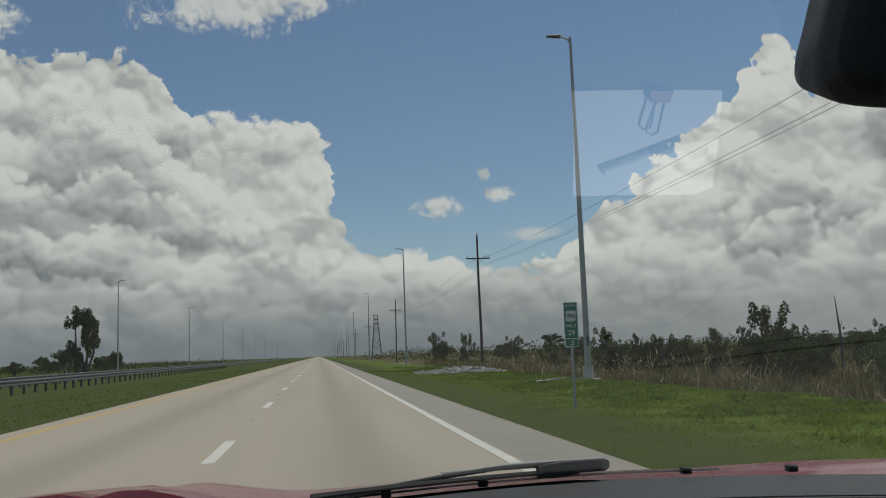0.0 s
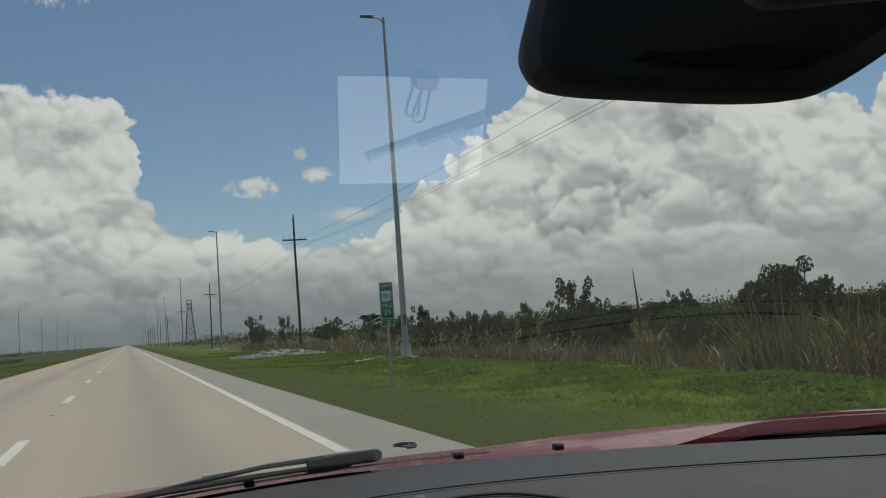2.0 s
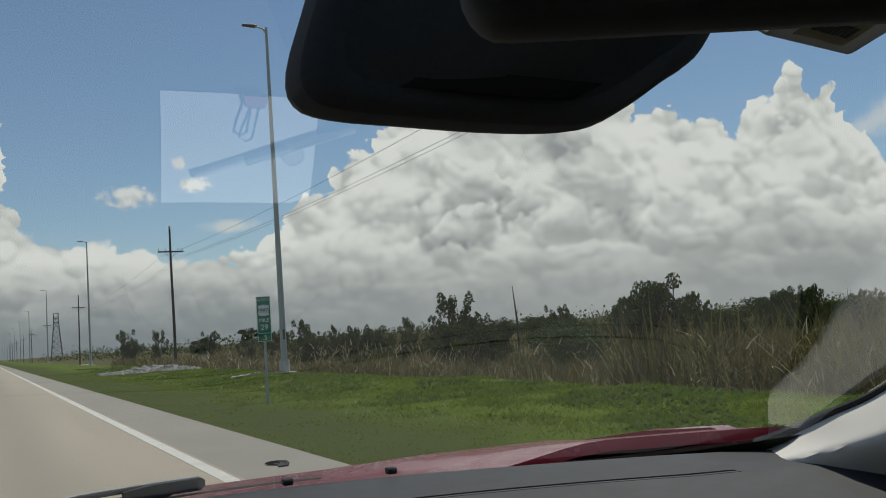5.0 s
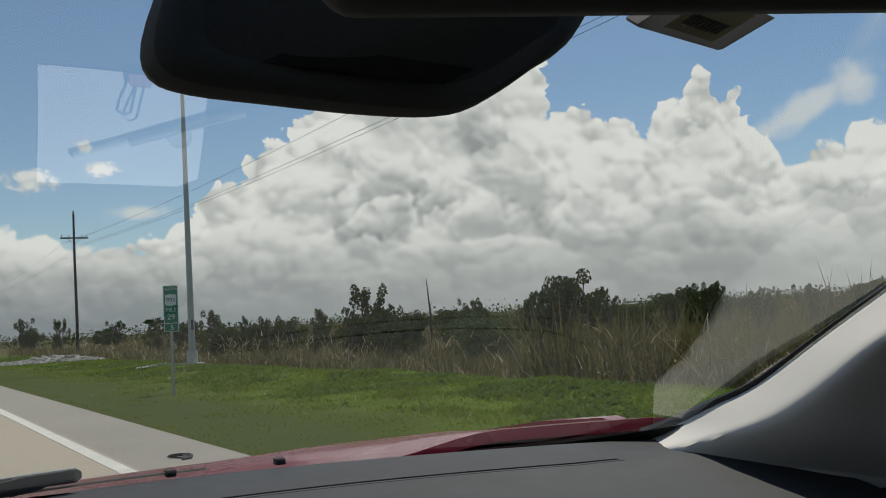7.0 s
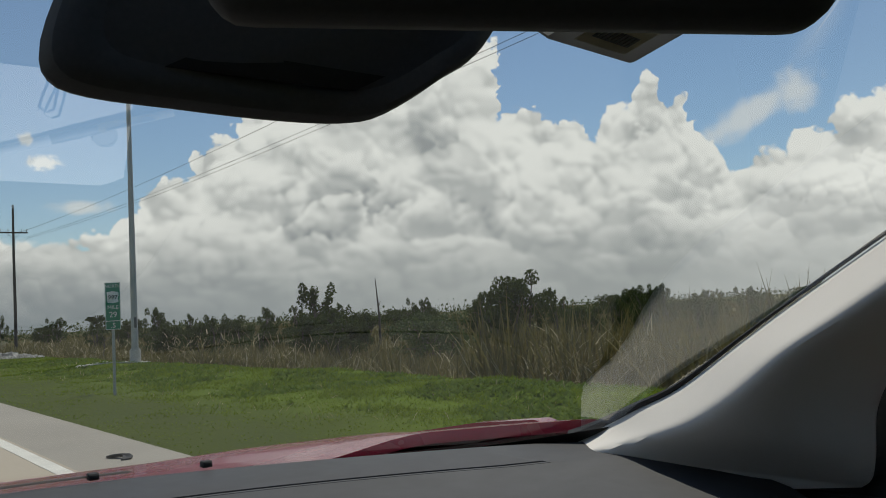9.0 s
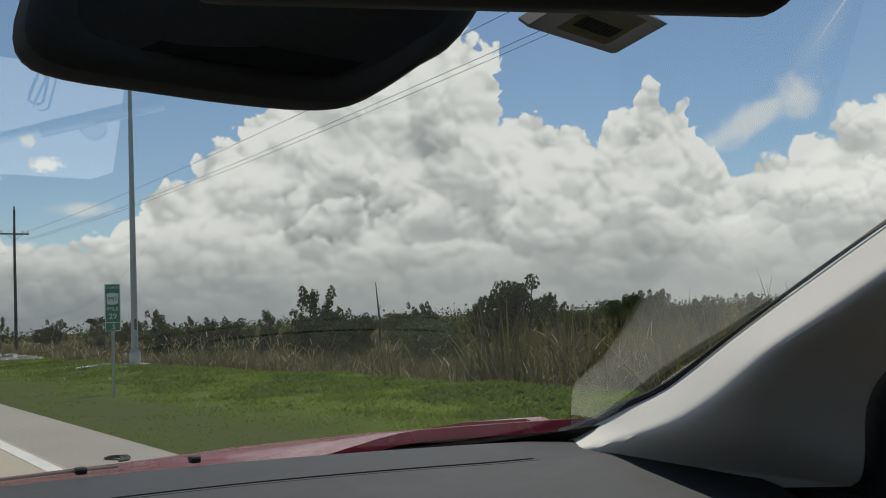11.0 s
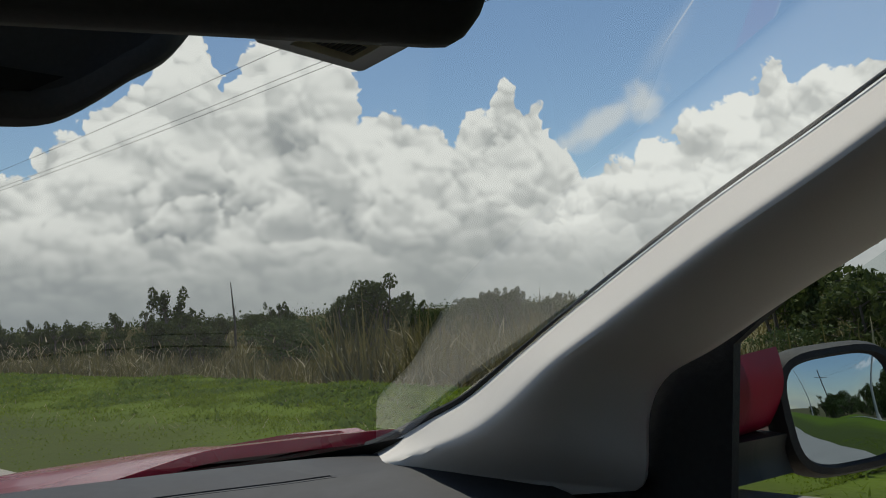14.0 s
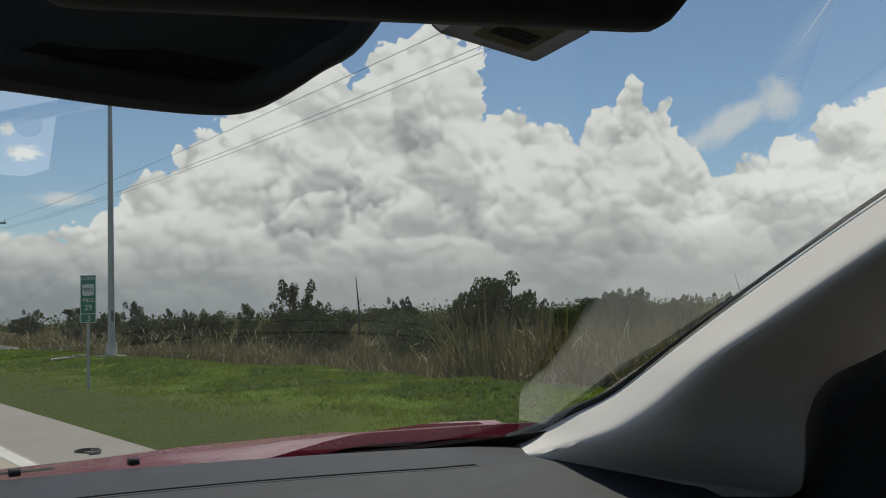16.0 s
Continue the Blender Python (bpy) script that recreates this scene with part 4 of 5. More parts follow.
spots += [(4, 27, 11.5, 0.95), (0, 25, 8.2, 1.0), (1, 24, 5.6, 1.0), (4, 29, 4.0, 0.9), (0, 23, 2.2, 0.85)]
used = set()
for i, x, y, s in spots:
    p = pose(x, y, ground_z(x, y) - 0.05, 0, 0, rng.uniform(0, 360))
    sc = Matrix.Diagonal((s * rng.uniform(0.85, 1.2), s * rng.uniform(0.85, 1.2), s, 1))
    if i in used:
        o = copy_thing(kinds[i], p)
    else:
        o = kinds[i]
        used.add(i)
    o.matrix_basis = p @ sc

# the tall ragged tree beyond the opposite road, and low trees round it
t = shrub("roadside_tree", "tall ragged dark tree beyond the opposite road", "tree", "", 33, 11.0, 4.4, 3600, 3, 0.46, LEAF, 0.08, 26)
t.matrix_basis = pose(-37.5, 148, -0.4)
for k in range(16):
    i = int(rng.choice([0, 1, 4]))
    y = rng.uniform(170, 420)
    o = copy_thing(kinds[i], pose(-rng.uniform(0.16, 0.33) * y - 12, y, -0.6, 0, 0, rng.uniform(0, 360)))
    s = rng.uniform(1.0, 2.0)
    o.matrix_basis = o.matrix_basis @ Matrix.Diagonal((s, s, s, 1))
palm = shrub("cabbage_palm", "small cabbage palm with a round head of fronds", "palm tree", "", 41, 3.0, 1.2, 10, 1, 0.1, LEAF, 0.8, 2)
vv, ff = [], []
for k in range(34):
    a, up = rng.uniform(0, 6.28), rng.uniform(-0.5, 1.2)
    d = Vector((math.cos(a) * math.cos(up), math.sin(a) * math.cos(up), math.sin(up)))
    s = d.cross(Vector((0, 0, 1))).normalized()
    for j in range(7):
        e = (d + s * (j - 3) * 0.16).normalized()
        n0 = len(vv)
        q = Vector((0, 0, 2.7))
        vv += [q + d * 0.35 - s * 0.01, q + d * 0.35 + s * 0.01, q + e * 0.8 + s * 0.02, q + e * 1.15 - Vector((0, 0, 0.25)), q + e * 0.8 - s * 0.02]
        ff.append((n0, n0 + 1, n0 + 2, n0 + 3, n0 + 4))
o = fast_mesh("fronds", vv, ff, LEAF)
o.parent = palm
palm.matrix_basis = pose(16.2, 61, -1.0) @ Matrix.Diagonal((0.95, 0.95, 0.95, 1))

# far woods along the horizon
vv, ff = [], []
for k in range(40000):
    a = radians(rng.uniform(-40, 100))
    d = rng.uniform(260, 640)
    x, y = d * math.sin(a), d * math.cos(a)
    if -45 < x < 26:
        continue
    hgt = (2.6 + 2.4 * noise.noise(Vector((x * 0.02, y * 0.02, 1.0))) + 2.0 * noise.noise(Vector((x * 0.09, y * 0.09, 2.0)))) * (0.75 + d / 900) * (0.55 if x < 0 else 1.0)
    z = rng.uniform(-0.9, max(0.3, hgt)) - 0.4
    s = rng.uniform(0.35, 0.85)
    q = Euler(rng.uniform(0, 6.28, 3)).to_matrix()
    n0 = len(vv)
    vv += [Vector((x, y, z)) + q @ Vector(u) * s for u in ((-0.6, 0, 0), (0, -0.5, 0), (0.6, 0, 0), (0, 0.5, 0))]
    ff.append((n0, n0 + 1, n0 + 2, n0 + 3))
o = fast_mesh("far_woods", vv, ff, LEAF)
tagged(o, "low dark line of far woods on the horizon", "woods", kind="stuff")

# bare dead trunk standing in the marsh
bm = tube(bmesh.new(), [(37.0, 59, -1.3), (37.05, 59.05, 1.2), (36.9, 59, 2.7), (36.85, 59.1, 4.2)], [0.11, 0.09, 0.06, 0.025], 8)
tube(bm, [(36.98, 59, 1.9), (37.25, 59.1, 2.4)], [0.035, 0.012], 6)
plain("dead_tree", bm, BARK, "bare grey dead tree standing in the marsh", "dead tree")


def dead_branches(x, y, seed):
    r = np.random.default_rng(seed)
    bm = bmesh.new()
    for k in range(34):
        a, up = r.uniform(0, 6.28), r.uniform(0.1, 1.1)
        ln = r.uniform(0.5, 1.5)
        p = Vector((r.uniform(-0.9, 0.9), r.uniform(-1.6, 1.6), 0.0))
        d = Vector((math.cos(a) * math.cos(up), math.sin(a) * math.cos(up), math.sin(up)))
        q = p + d * ln * 0.5 + Vector(r.uniform(-0.08, 0.08, 3))
        e = q + (d + Vector(r.uniform(-0.5, 0.5, 3))) * ln * 0.5
        tube(bm, [p, q, e], [0.014, 0.011, 0.005], 5)
    ob = plain("dead_branches", bm, DRY, "tangle of pale dead branches at the reeds' edge", "dead branches", group="dead branches in the reeds")
    ob.matrix_basis = pose(x, y, ground_z(x, y) - 0.05)


dead_branches(13.1, 24.0, 51)
dead_branches(13.0, 14.2, 52)
dead_branches(13.3, 43.0, 53)

# ---- the car ----
# Positions are in metres from a point 1.30 m above the road at the driver's side.
EYE = 1.30
XC, HALF = 0.22, 0.96
car = thing("car", "red car seen from its driver's seat, standing on the road", "car")


def at(x, y, z):
    return Vector((x, y, z + EYE))


def glass_foot(x):
    """How far ahead the windscreen's lower edge lies."""
    return 1.335 - 0.31 * abs((x - 0.22) / 0.78) ** 1.7


def screen(x, v):
    """A point of the windscreen, v metres back from its lower edge."""
    flat = 0.31 * (abs((x - 0.22) / 0.78) ** 1.7 - abs((x - 0.22) / 0.78) ** 2.3) * min(1.0, max(0.0, v / 0.3))
    return at(x, glass_foot(x) + flat - v, -0.215 + 0.515 * v + 0.02 * math.sin(math.pi * min(1, v / 1.2)))


wind = part("windscreen", sheet(bmesh.new(), lambda x, v: screen(x, v), span(-0.58, 1.06, 34), span(-0.03, 1.22, 26)), GLASS, car, "clear raked windscreen")
wind.data.flip_normals()
wind.visible_shadow = False
bm = sheet(bmesh.new(), lambda x, s: screen(x, -0.025 + (0.022 + 0.030 * min(1, max(0, (0.26 - x) / 0.05)) + 0.075 * max(0, (x - 0.22) / 0.82) ** 5) * s) - Vector((0, 0, 0.004)), span(-0.58, 1.06, 40), [0, 1])
part("glass_border", bm, BLACK, car, "black printed border of the windscreen")

# dashboard
PROF = [(0.0, -0.232), (0.006, -0.209), (0.03, -0.205), (0.182, -0.2105), (0.1828, -0.2122), (0.190, -0.2124), (0.1905, -0.211), (0.197, -0.2113), (0.1975, -0.2124), (0.199, -0.2124), (0.1995, -0.2115),
        (0.25, -0.217), (0.4, -0.230), (0.62, -0.238), (0.70, -0.25), (0.76, -0.29), (0.80, -0.40), (0.82, -0.75)]
PLAIN = [(w, -0.205 - (w - 0.03) * 0.038 if 3 <= k <= 10 else z) for k, (w, z) in enumerate(PROF)]


def dash_top(x, k):
    w, z = PROF[k] if -0.25 < x < 0.86 else PLAIN[k]
    side = max(0.0, (x - 0.80) / 0.24)
    corner = min(1.0, side) ** 3
    return at(x, glass_foot(x) - 0.012 - w * (1 - 0.25 * side), z - 0.004 * corner - 0.035 * corner * (max(0.0, w - 0.25) / 0.25) ** 2)


dashboard = part("dashboard", sheet(bmesh.new(), dash_top, sorted(span(-0.62, 1.06, 40) + [-0.2501, -0.2499, 0.8599, 0.8601]), list(range(len(PROF)))), DASH, car, "dark grey padded dashboard top")
bm = bmesh.new()
COVER = [(0.135, 0.98, -0.2195), (0.15, 1.035, -0.2165), (0.20, 1.072, -0.2145), (0.30, 1.073, -0.2135), (0.36, 1.03, -0.2165), (0.41, 0.945, -0.224), (0.45, 0.84, -0.231)]
tube(bm, [at(*spline(COVER, k)) for k in span(0, 1, 24)], 0.0022, 6)
part("dash_seam", bm, DASH, dashboard)
bm = bmesh.new()
sheet(bm, lambda a, r: at(0.224 + math.cos(a) * 0.009 * r, 1.095 + math.sin(a) * 0.008 * r, -0.2120 + 0.004 * math.sqrt(max(0, 1 - r * r))), span(0, 2 * math.pi, 17), span(0, 1, 6))
part("light_sensor", bm, DOOR, dashboard, "small grey domed light sensor")
# passenger airbag notice: unreadable marks on the dashboard's end
for mx, my, mz, w in ((0.885, 1.005, -0.2108, 0.016), (0.925, 0.985, -0.2151, 0.036), (0.928, 0.972, -0.2157, 0.030), (0.930, 0.959, -0.2163, 0.020), (0.80, 1.005, -0.2093, 0.05)):
    part("notice_bar", box(bmesh.new(), mx, mx + w, my, my + 0.004, EYE + mz - 0.004, EYE + mz), BLACK, dashboard)

# cowl, wipers
bm = sheet(bmesh.new(), lambda x, v: at(x, glass_foot(x) + 0.01 + 0.13 * v, -0.235 + 0.012 * math.sin(math.pi * v)), span(-0.62, 1.08, 30), span(0, 1, 5), (0, 0, -0.03))
part("cowl", bm, BLACK, car, "black plastic cowl below the windscreen")


def on_glass(x, v, lift):
    """A point outside the windscreen, lift metres from it."""
    return screen(x, v) + Vector((0, 0.46, 0.89)) * lift


# the seal along the glass foot, held by small clips
seal = part("cowl_seal", tube(bmesh.new(), [on_glass(x, 0.026, 0.003) for x in span(-0.34, 0.40, 24)], 0.0018, 8), SEAL, car, "grey rubber seal along the glass foot")
for x in (-0.10, 0.042, 0.352, 0.50):
    q = on_glass(x, 0.024, 0.005)
    part("clip", box(bmesh.new(), q.x - 0.007, q.x + 0.007, q.y - 0.010, q.y + 0.006, q.z - 0.006, q.z + 0.0035, 0.002), RUBBER, seal, "small black clip")

wiper = part("wiper", tube(bmesh.new(), [on_glass(-0.33, 0.015, 0.002), on_glass(-0.23, 0.022, 0.003), on_glass(-0.13, 0.030, 0.006), on_glass(-0.03, 0.034, 0.013), on_glass(0.06, 0.036, 0.018), on_glass(0.15, 0.036, 0.018)],
                           [0.0045, 0.0045, 0.004, 0.0035, 0.0035, 0.004], 8), BLACK, car, "black wiper resting on the windscreen")
p0, p1 = on_glass(0.125, 0.036, 0.008), on_glass(0.234, 0.036, 0.008)
head = prism(bmesh.new(), [(0.0, -0.007), (0.22, -0.010), (0.55, -0.006), (0.62, -0.002), (0.94, -0.004), (1.0, 0.001), (1.0, 0.009), (0.95, 0.013), (0.35, 0.0125), (0.0, 0.008)], -0.008, 0.008,
             lambda u, v, w: p0.lerp(p1, u) + Vector((0, w, v)))
part("blade_end", head, BLACK, wiper, "thick black end of the wiper blade")
# Pale steel tube draws the highlight along the top of the wiper.
part("blade", tube(bmesh.new(), [on_glass(x, 0.036, 0.019 + 0.003 * (x > 0.05)) for x in span(-0.02, 0.228, 12)], 0.0022, 6), STEEL, wiper, "pale line drawn as the highlight on the wiper blade")
part("rubber", tube(bmesh.new(), [on_glass(x, 0.040, 0.004) for x in span(-0.20, 0.225, 14)], 0.004, 6), RUBBER, wiper)

# bonnet and body


def bonnet_z(x, y):
    u = abs(x - XC) / 0.84
    rise = min(1, max(0, (u - 0.55) / 0.25))
    dome = min(1, max(0, (u - (0.44 if x > XC else 0.5)) / 0.32))
    back = min(1, max(0, (1.92 - y) / 0.55))
    fall = 0.9 * max(0, u - 1.10) ** 1.6 + 2.2 * max(0, y - 1.93) ** 1.6
    seam = 0.012 * math.exp(-((x + 0.47) / 0.018) ** 2)
    return -0.225 - 0.09 * (y - 1.3) - seam + (0.006 if x > XC else 0.034) * dome * dome * (3 - 2 * dome) + 0.030 * rise * rise * (3 - 2 * rise) * back * back * (3 - 2 * back) - fall


part("bonnet", sheet(bmesh.new(), lambda x, y: at(x, y + (glass_foot(x) - 1.335) * 0.75 * max(0, (2.3 - y)), bonnet_z(x, y)), span(XC - HALF, XC + HALF, 60), span(1.40, 2.22, 34), (0, 0, -0.02)), RED, car, "glossy dark red bonnet")
for s, nm in ((-1, "side_panel"), (1, "side_panel")):
    x = XC + s * HALF
    bm = sheet(bmesh.new(), lambda y, q: at(x + s * 0.03 * math.sin(q * math.pi), y, -1.0 + q * (0.985 + (bonnet_z(x, y + 0.02) if y > 1.2 else bonnet_z(x, 1.22) - 0.09 * min(1, (1.2 - y) / 0.3)))), span(-2.2, 2.22, 24), span(0.0, 1.0, 7), (-s * 0.04, 0, 0))
    part(nm, bm, RED, car, "glossy red body side")
part("front_panel", sheet(bmesh.new(), lambda x, z: at(x, 2.22 + 0.06 * math.sin((z + 1) * 4), z), span(XC - HALF, XC + HALF, 8), span(-1.0, -0.42, 6), (0, -0.04, 0)), RED, car)
part("rear_panel", sheet(bmesh.new(), lambda x, z: at(x, -2.2, z), span(XC - HALF, XC + HALF, 8), span(-1.0, -0.1, 4), (0, 0.04, 0)), RED, car)
part("floor_pan", box(bmesh.new(), XC - HALF + 0.02, XC + HALF - 0.02, -2.2, 2.3, 0.28, 0.34), BLACK, car)
bm = sheet(bmesh.new(), lambda x, y: at(x, y, 0.40 - 0.06 * ((x - XC) / 0.7) ** 2 - 0.02 * max(0, -y) ** 1.5), span(XC - 0.72, XC + 0.72, 14), span(-2.0, 0.16, 10), (0, 0, 0.04))
part("roof", bm, DOOR, car, "grey roof lining")
for s in (-1, 1):
    x0, x1 = XC + s * 0.86, XC + s * 0.70
    for ya, yb in ((-0.55, -0.72), (-2.1, -1.7)):
        bm = bmesh.new()
        tube(bm, [at(x0, ya, -0.29), at((x0 + x1) / 2 + s * 0.02, (ya + yb) / 2, 0.08), at(x1, yb, 0.40)], [0.06, 0.05, 0.05], 8)
        part("pillar", bm, BLACK, car)
bm = box(bmesh.new(), XC - HALF + 0.04, XC - HALF + 0.12, -2.1, 0.75, EYE - 1.0, EYE - 0.27, 0.02)
part("door_panel", bm, DOOR, car)

# the passenger door: sill, black corner panel
door = part("door_panel", box(bmesh.new(), 1.10, 1.16, -2.1, 0.80, EYE - 1.0, EYE - 0.285, 0.015), DOOR, car, "grey door panel with a flat sill")
part("window_sill", box(bmesh.new(), 1.190, 1.275, -2.0, 0.556, EYE - 0.320, EYE - 0.264, 0.02), DOOR, door, "grey soft window sill")
bm = prism(bmesh.new(), [(0.50, -0.30), (0.475, -0.06), (0.40, 0.0), (0.36, 0.03), (0.30, 0.05), (0.46, 0.06), (0.75, -0.10), (0.90, -0.30)], 1.146, 1.165, lambda u, v, w: at(w, u, v))
part("corner_panel", bm, RUBBER, door, "black triangular mirror mount panel")
# Solid black slab stands in for the shade inside the gap.
part("door_gap_dark", box(bmesh.new(), 1.099, 1.118, 0.53, 1.02, EYE - 0.80, EYE - 0.258), RUBBER, door, "black slab for the dark gap between door and dashboard")
# Pane is not seen; its tint is added to dim the mirror behind.
pane = part("side_window", sheet(bmesh.new(), lambda q, v: at(1.262 - 0.20 * v * v - 0.04 * v, -0.6 + q * (0.6 + min(0.58, 0.38 - 1.75 * (-0.272 + 0.68 * v))), -0.272 + 0.68 * v), span(0, 1, 5), span(0, 1, 9)), SIDE_GLASS, door, "lightly tinted side window")
pane.data.flip_normals()
pane.visible_shadow = False
# passenger-side windscreen pillar: pale moulded trim between two curved edges
UPPER = [(1.014, 1.045, -0.214), (1.027, 0.985, -0.191), (1.022, 0.90, -0.156), (1.02, 0.815, -0.121), (1.02, 0.706, -0.055), (1.02, 0.609, 0.003), (1.02, 0.443, 0.097), (1.02, 0.308, 0.165), (1.01, 0.211, 0.212),
         (0.985, 0.02, 0.305), (0.95, -0.12, 0.37)]
LOWER = [(1.129, 0.622, -0.251), (1.123, 0.605, -0.238), (1.113, 0.592, -0.206), (1.108, 0.581, -0.142), (1.102, 0.546, -0.094), (1.102, 0.476, -0.058), (1.102, 0.367, 0.005),
         (1.102, 0.247, 0.069), (1.092, 0.128, 0.137), (1.06, -0.083, 0.253), (1.028, -0.262, 0.348)]


def pillar_trim(s, v):
    a, c = spline(UPPER, s), spline(LOWER, s)
    p = a.lerp(c, v)
    e = min(1.0, s / 0.35)
    ridge = 0.20 + 0.22 * e * e * (3 - 2 * e)
    v = v / ridge * 0.42 if v < ridge else 0.42 + (v - ridge) / (1 - ridge) * 0.58
    bulge = v / 0.42 if v < 0.36 else 0.857 + 0.143 * math.sin((v - 0.36) / 0.12 * math.pi / 2) if v < 0.48 else math.cos((v - 0.48) / 0.52 * math.pi / 2)
    p = p + (Vector((-0.072, -0.008, 0.004)) + (0.015 + 0.035 * e * e * (3 - 2 * e)) * (Vector((0.1, -0.03, 0.0)) - p)) * bulge
    return at(p.x, p.y, p.z - 0.03 * max(0.0, 1 - s / 0.03) * min(1.0, (1 - v) * 3))


trim = part("pillar_trim", sheet(bmesh.new(), pillar_trim, [0.0, 0.008, 0.016, 0.024] + span(0.032, 1, 60), span(0, 1, 31), (0.025, 0.012, -0.004)), TRIM, car, "pale grey moulded pillar trim")
bm = bmesh.new()
tube(bm, [at(*(spline(UPPER, s) + Vector((0.002, 0.005, 0.003)))) for s in span(0.03, 1, 60)], [0.0024 + 0.0085 * max(0.0, 1 - k / 26) ** 1.5 for k in range(60)], 6)
part("glass_seal", bm, RUBBER, car, "black rubber seal along the glass")
bm = sheet(bmesh.new(), lambda s, v: at(*(spline(UPPER, s).lerp(spline(LOWER, s), v) + Vector((0.055 + 0.03 * math.sin(math.pi * v), 0.02, 0.008)))), span(0.05, 1, 30), span(0.30, 1.0, 6))
part("outer_pillar", bm, BLACK, car)
LEFT_P = [(-0.56, 1.02, -0.25), (-0.53, 0.8, -0.12), (-0.5, 0.5, 0.07), (-0.47, 0.2, 0.22), (-0.44, -0.12, 0.37)]
bm = bmesh.new()
tube(bm, [at(*spline(LEFT_P, s)) for s in span(0, 1, 14)], 0.055, 10)
part("pillar_trim", bm, TRIM, car)

# passenger door mirror
MN = Vector((-0.497, -0.864, 0.080)).normalized()
MU = Vector((0, 0, 1)).cross(MN).normalized()
MU = -MU if MU.x < 0 else MU
MV = MU.cross(MN)
MV = -MV if MV.z < 0 else MV
MO = at(1.425, 0.452, -0.172)
SHAPE = []
for k in range(40):
    a = 2 * math.pi * k / 40
    c, s = math.cos(a), math.sin(a)
    SHAPE.append((math.copysign(abs(c) ** 0.55, c), math.copysign(abs(s) ** 0.55, s)))


def rim(scale_u, scale_v, depth, skew=0.0):
    return [MO + MU * (u * scale_u + skew * v) + MV * (v * scale_v + 0.006 * u) - MN * depth for u, v in SHAPE]


mirror = thing("door_mirror", "red and black door mirror reflecting the road behind", "")
mirror.parent = car


def shell(name, rings, material, label="", close=True):
    bm = bmesh.new()
    vs = [[bm.verts.new(p) for p in r] for r in rings]
    n = len(vs[0])
    for r, s in zip(vs, vs[1:]):
        for k in range(n):
            bm.faces.new((r[k], r[(k + 1) % n], s[(k + 1) % n], s[k]))
    if close:
        bm.faces.new(vs[-1])
    return part(name, bm, material, mirror, label)


shell("bezel", [rim(0.092, 0.074, 0.004, -0.010), rim(0.096, 0.079, -0.008, -0.010), rim(0.106, 0.088, -0.006, -0.010), rim(0.112, 0.094, 0.012, -0.010), rim(0.112, 0.094, 0.03, -0.010)], RUBBER, "black plastic bezel", False)
shell("cap", [rim(0.111, 0.093, 0.03, -0.010), rim(0.108, 0.088, 0.06, -0.010), rim(0.09, 0.070, 0.10, -0.010), rim(0.05, 0.04, 0.12, -0.010)], RED, "glossy red mirror cap")
bm = bmesh.new()
rings = [[bm.verts.new(p) for p in rim(0.0935 * k, 0.0755 * k, 0.002 - 0.0018 * (1 - k * k), -0.010 * k)] for k in (1.0, 0.86, 0.72, 0.58, 0.44, 0.30, 0.15)]
for r, q in zip(rings, rings[1:]):
    for k in range(40):
        bm.faces.new((r[k], r[(k + 1) % 40], q[(k + 1) % 40], q[k]))
bm.faces.new(rings[-1])
part("mirror_glass", bm, SILVER, mirror, "slightly domed silvered mirror glass")
bm = sheet(bmesh.new(), lambda u, v: at(1.19 + 0.140 * u, 0.520 - 0.016 * math.sin(math.pi * v) + 0.020 * v - 0.016 * u, -0.084 - 0.112 * v + 0.008 * u), span(0, 1, 8), span(0, 1, 8), (0.01, 0.03, -0.012))
part("arm", bm, RED_DULLED, mirror, "red mirror arm")
bm = sheet(bmesh.new(), lambda u, v: at(1.19 + 0.150 * u, 0.516 + 0.008 * math.sin(math.pi * v) - 0.018 * u, -0.194 - 0.055 * v - 0.004 * u), span(0, 1, 8), span(0, 1, 6), (0.01, 0.06, 0))
part("arm_base", bm, BLACK, mirror, "black plastic mirror base")

# interior mirror and the dark housing behind it
BAR_A, BAR_B = Vector((0.16, 0.360)), Vector((0.412, 0.216))


def bar(s, k):
    p = BAR_A.lerp(BAR_B, s)
    e = min(1.0, (1 - abs(2 * s - 1)) / 0.13)
    r = math.sqrt(max(0.0, 1 - (1 - e) ** 2))
    a = 2 * math.pi * k / 16
    c, q = math.cos(a), math.sin(a)
    n = Vector((BAR_A.y - BAR_B.y, BAR_B.x - BAR_A.x)).normalized()
    d = math.copysign(abs(c) ** 0.6, c) * 0.020
    h = math.copysign(abs(q) ** 0.6, q) * 0.036 * (0.25 + 0.75 * r)
    return at(p.x + n.x * d, p.y + n.y * d, 0.1700 - 0.009 * s + h)


inner = thing("rear_view_mirror", "black rear-view mirror hanging from the windscreen", "")
inner.parent = car
bm = sheet(bmesh.new(), bar, [0.0, 0.004, 0.015, 0.03, 0.05, 0.08, 0.11, 0.14] + span(0.2, 0.8, 7) + [0.86, 0.89, 0.92, 0.95, 0.97, 0.985, 0.996, 1.0], list(range(17)))
part("case", bm, MATT, inner, "black mirror case with rounded ends")
n2 = Vector((BAR_B.y - BAR_A.y, BAR_A.x - BAR_B.x, 0)).normalized()
n2 = n2 if n2.y < 0 else -n2
bm = sheet(bmesh.new(), lambda s, v: at(*BAR_A.lerp(BAR_B, s), 0.1700 - 0.009 * s + 0.03 * v) + n2 * 0.0215, [0.05, 0.95], [-0.8, 0.8])
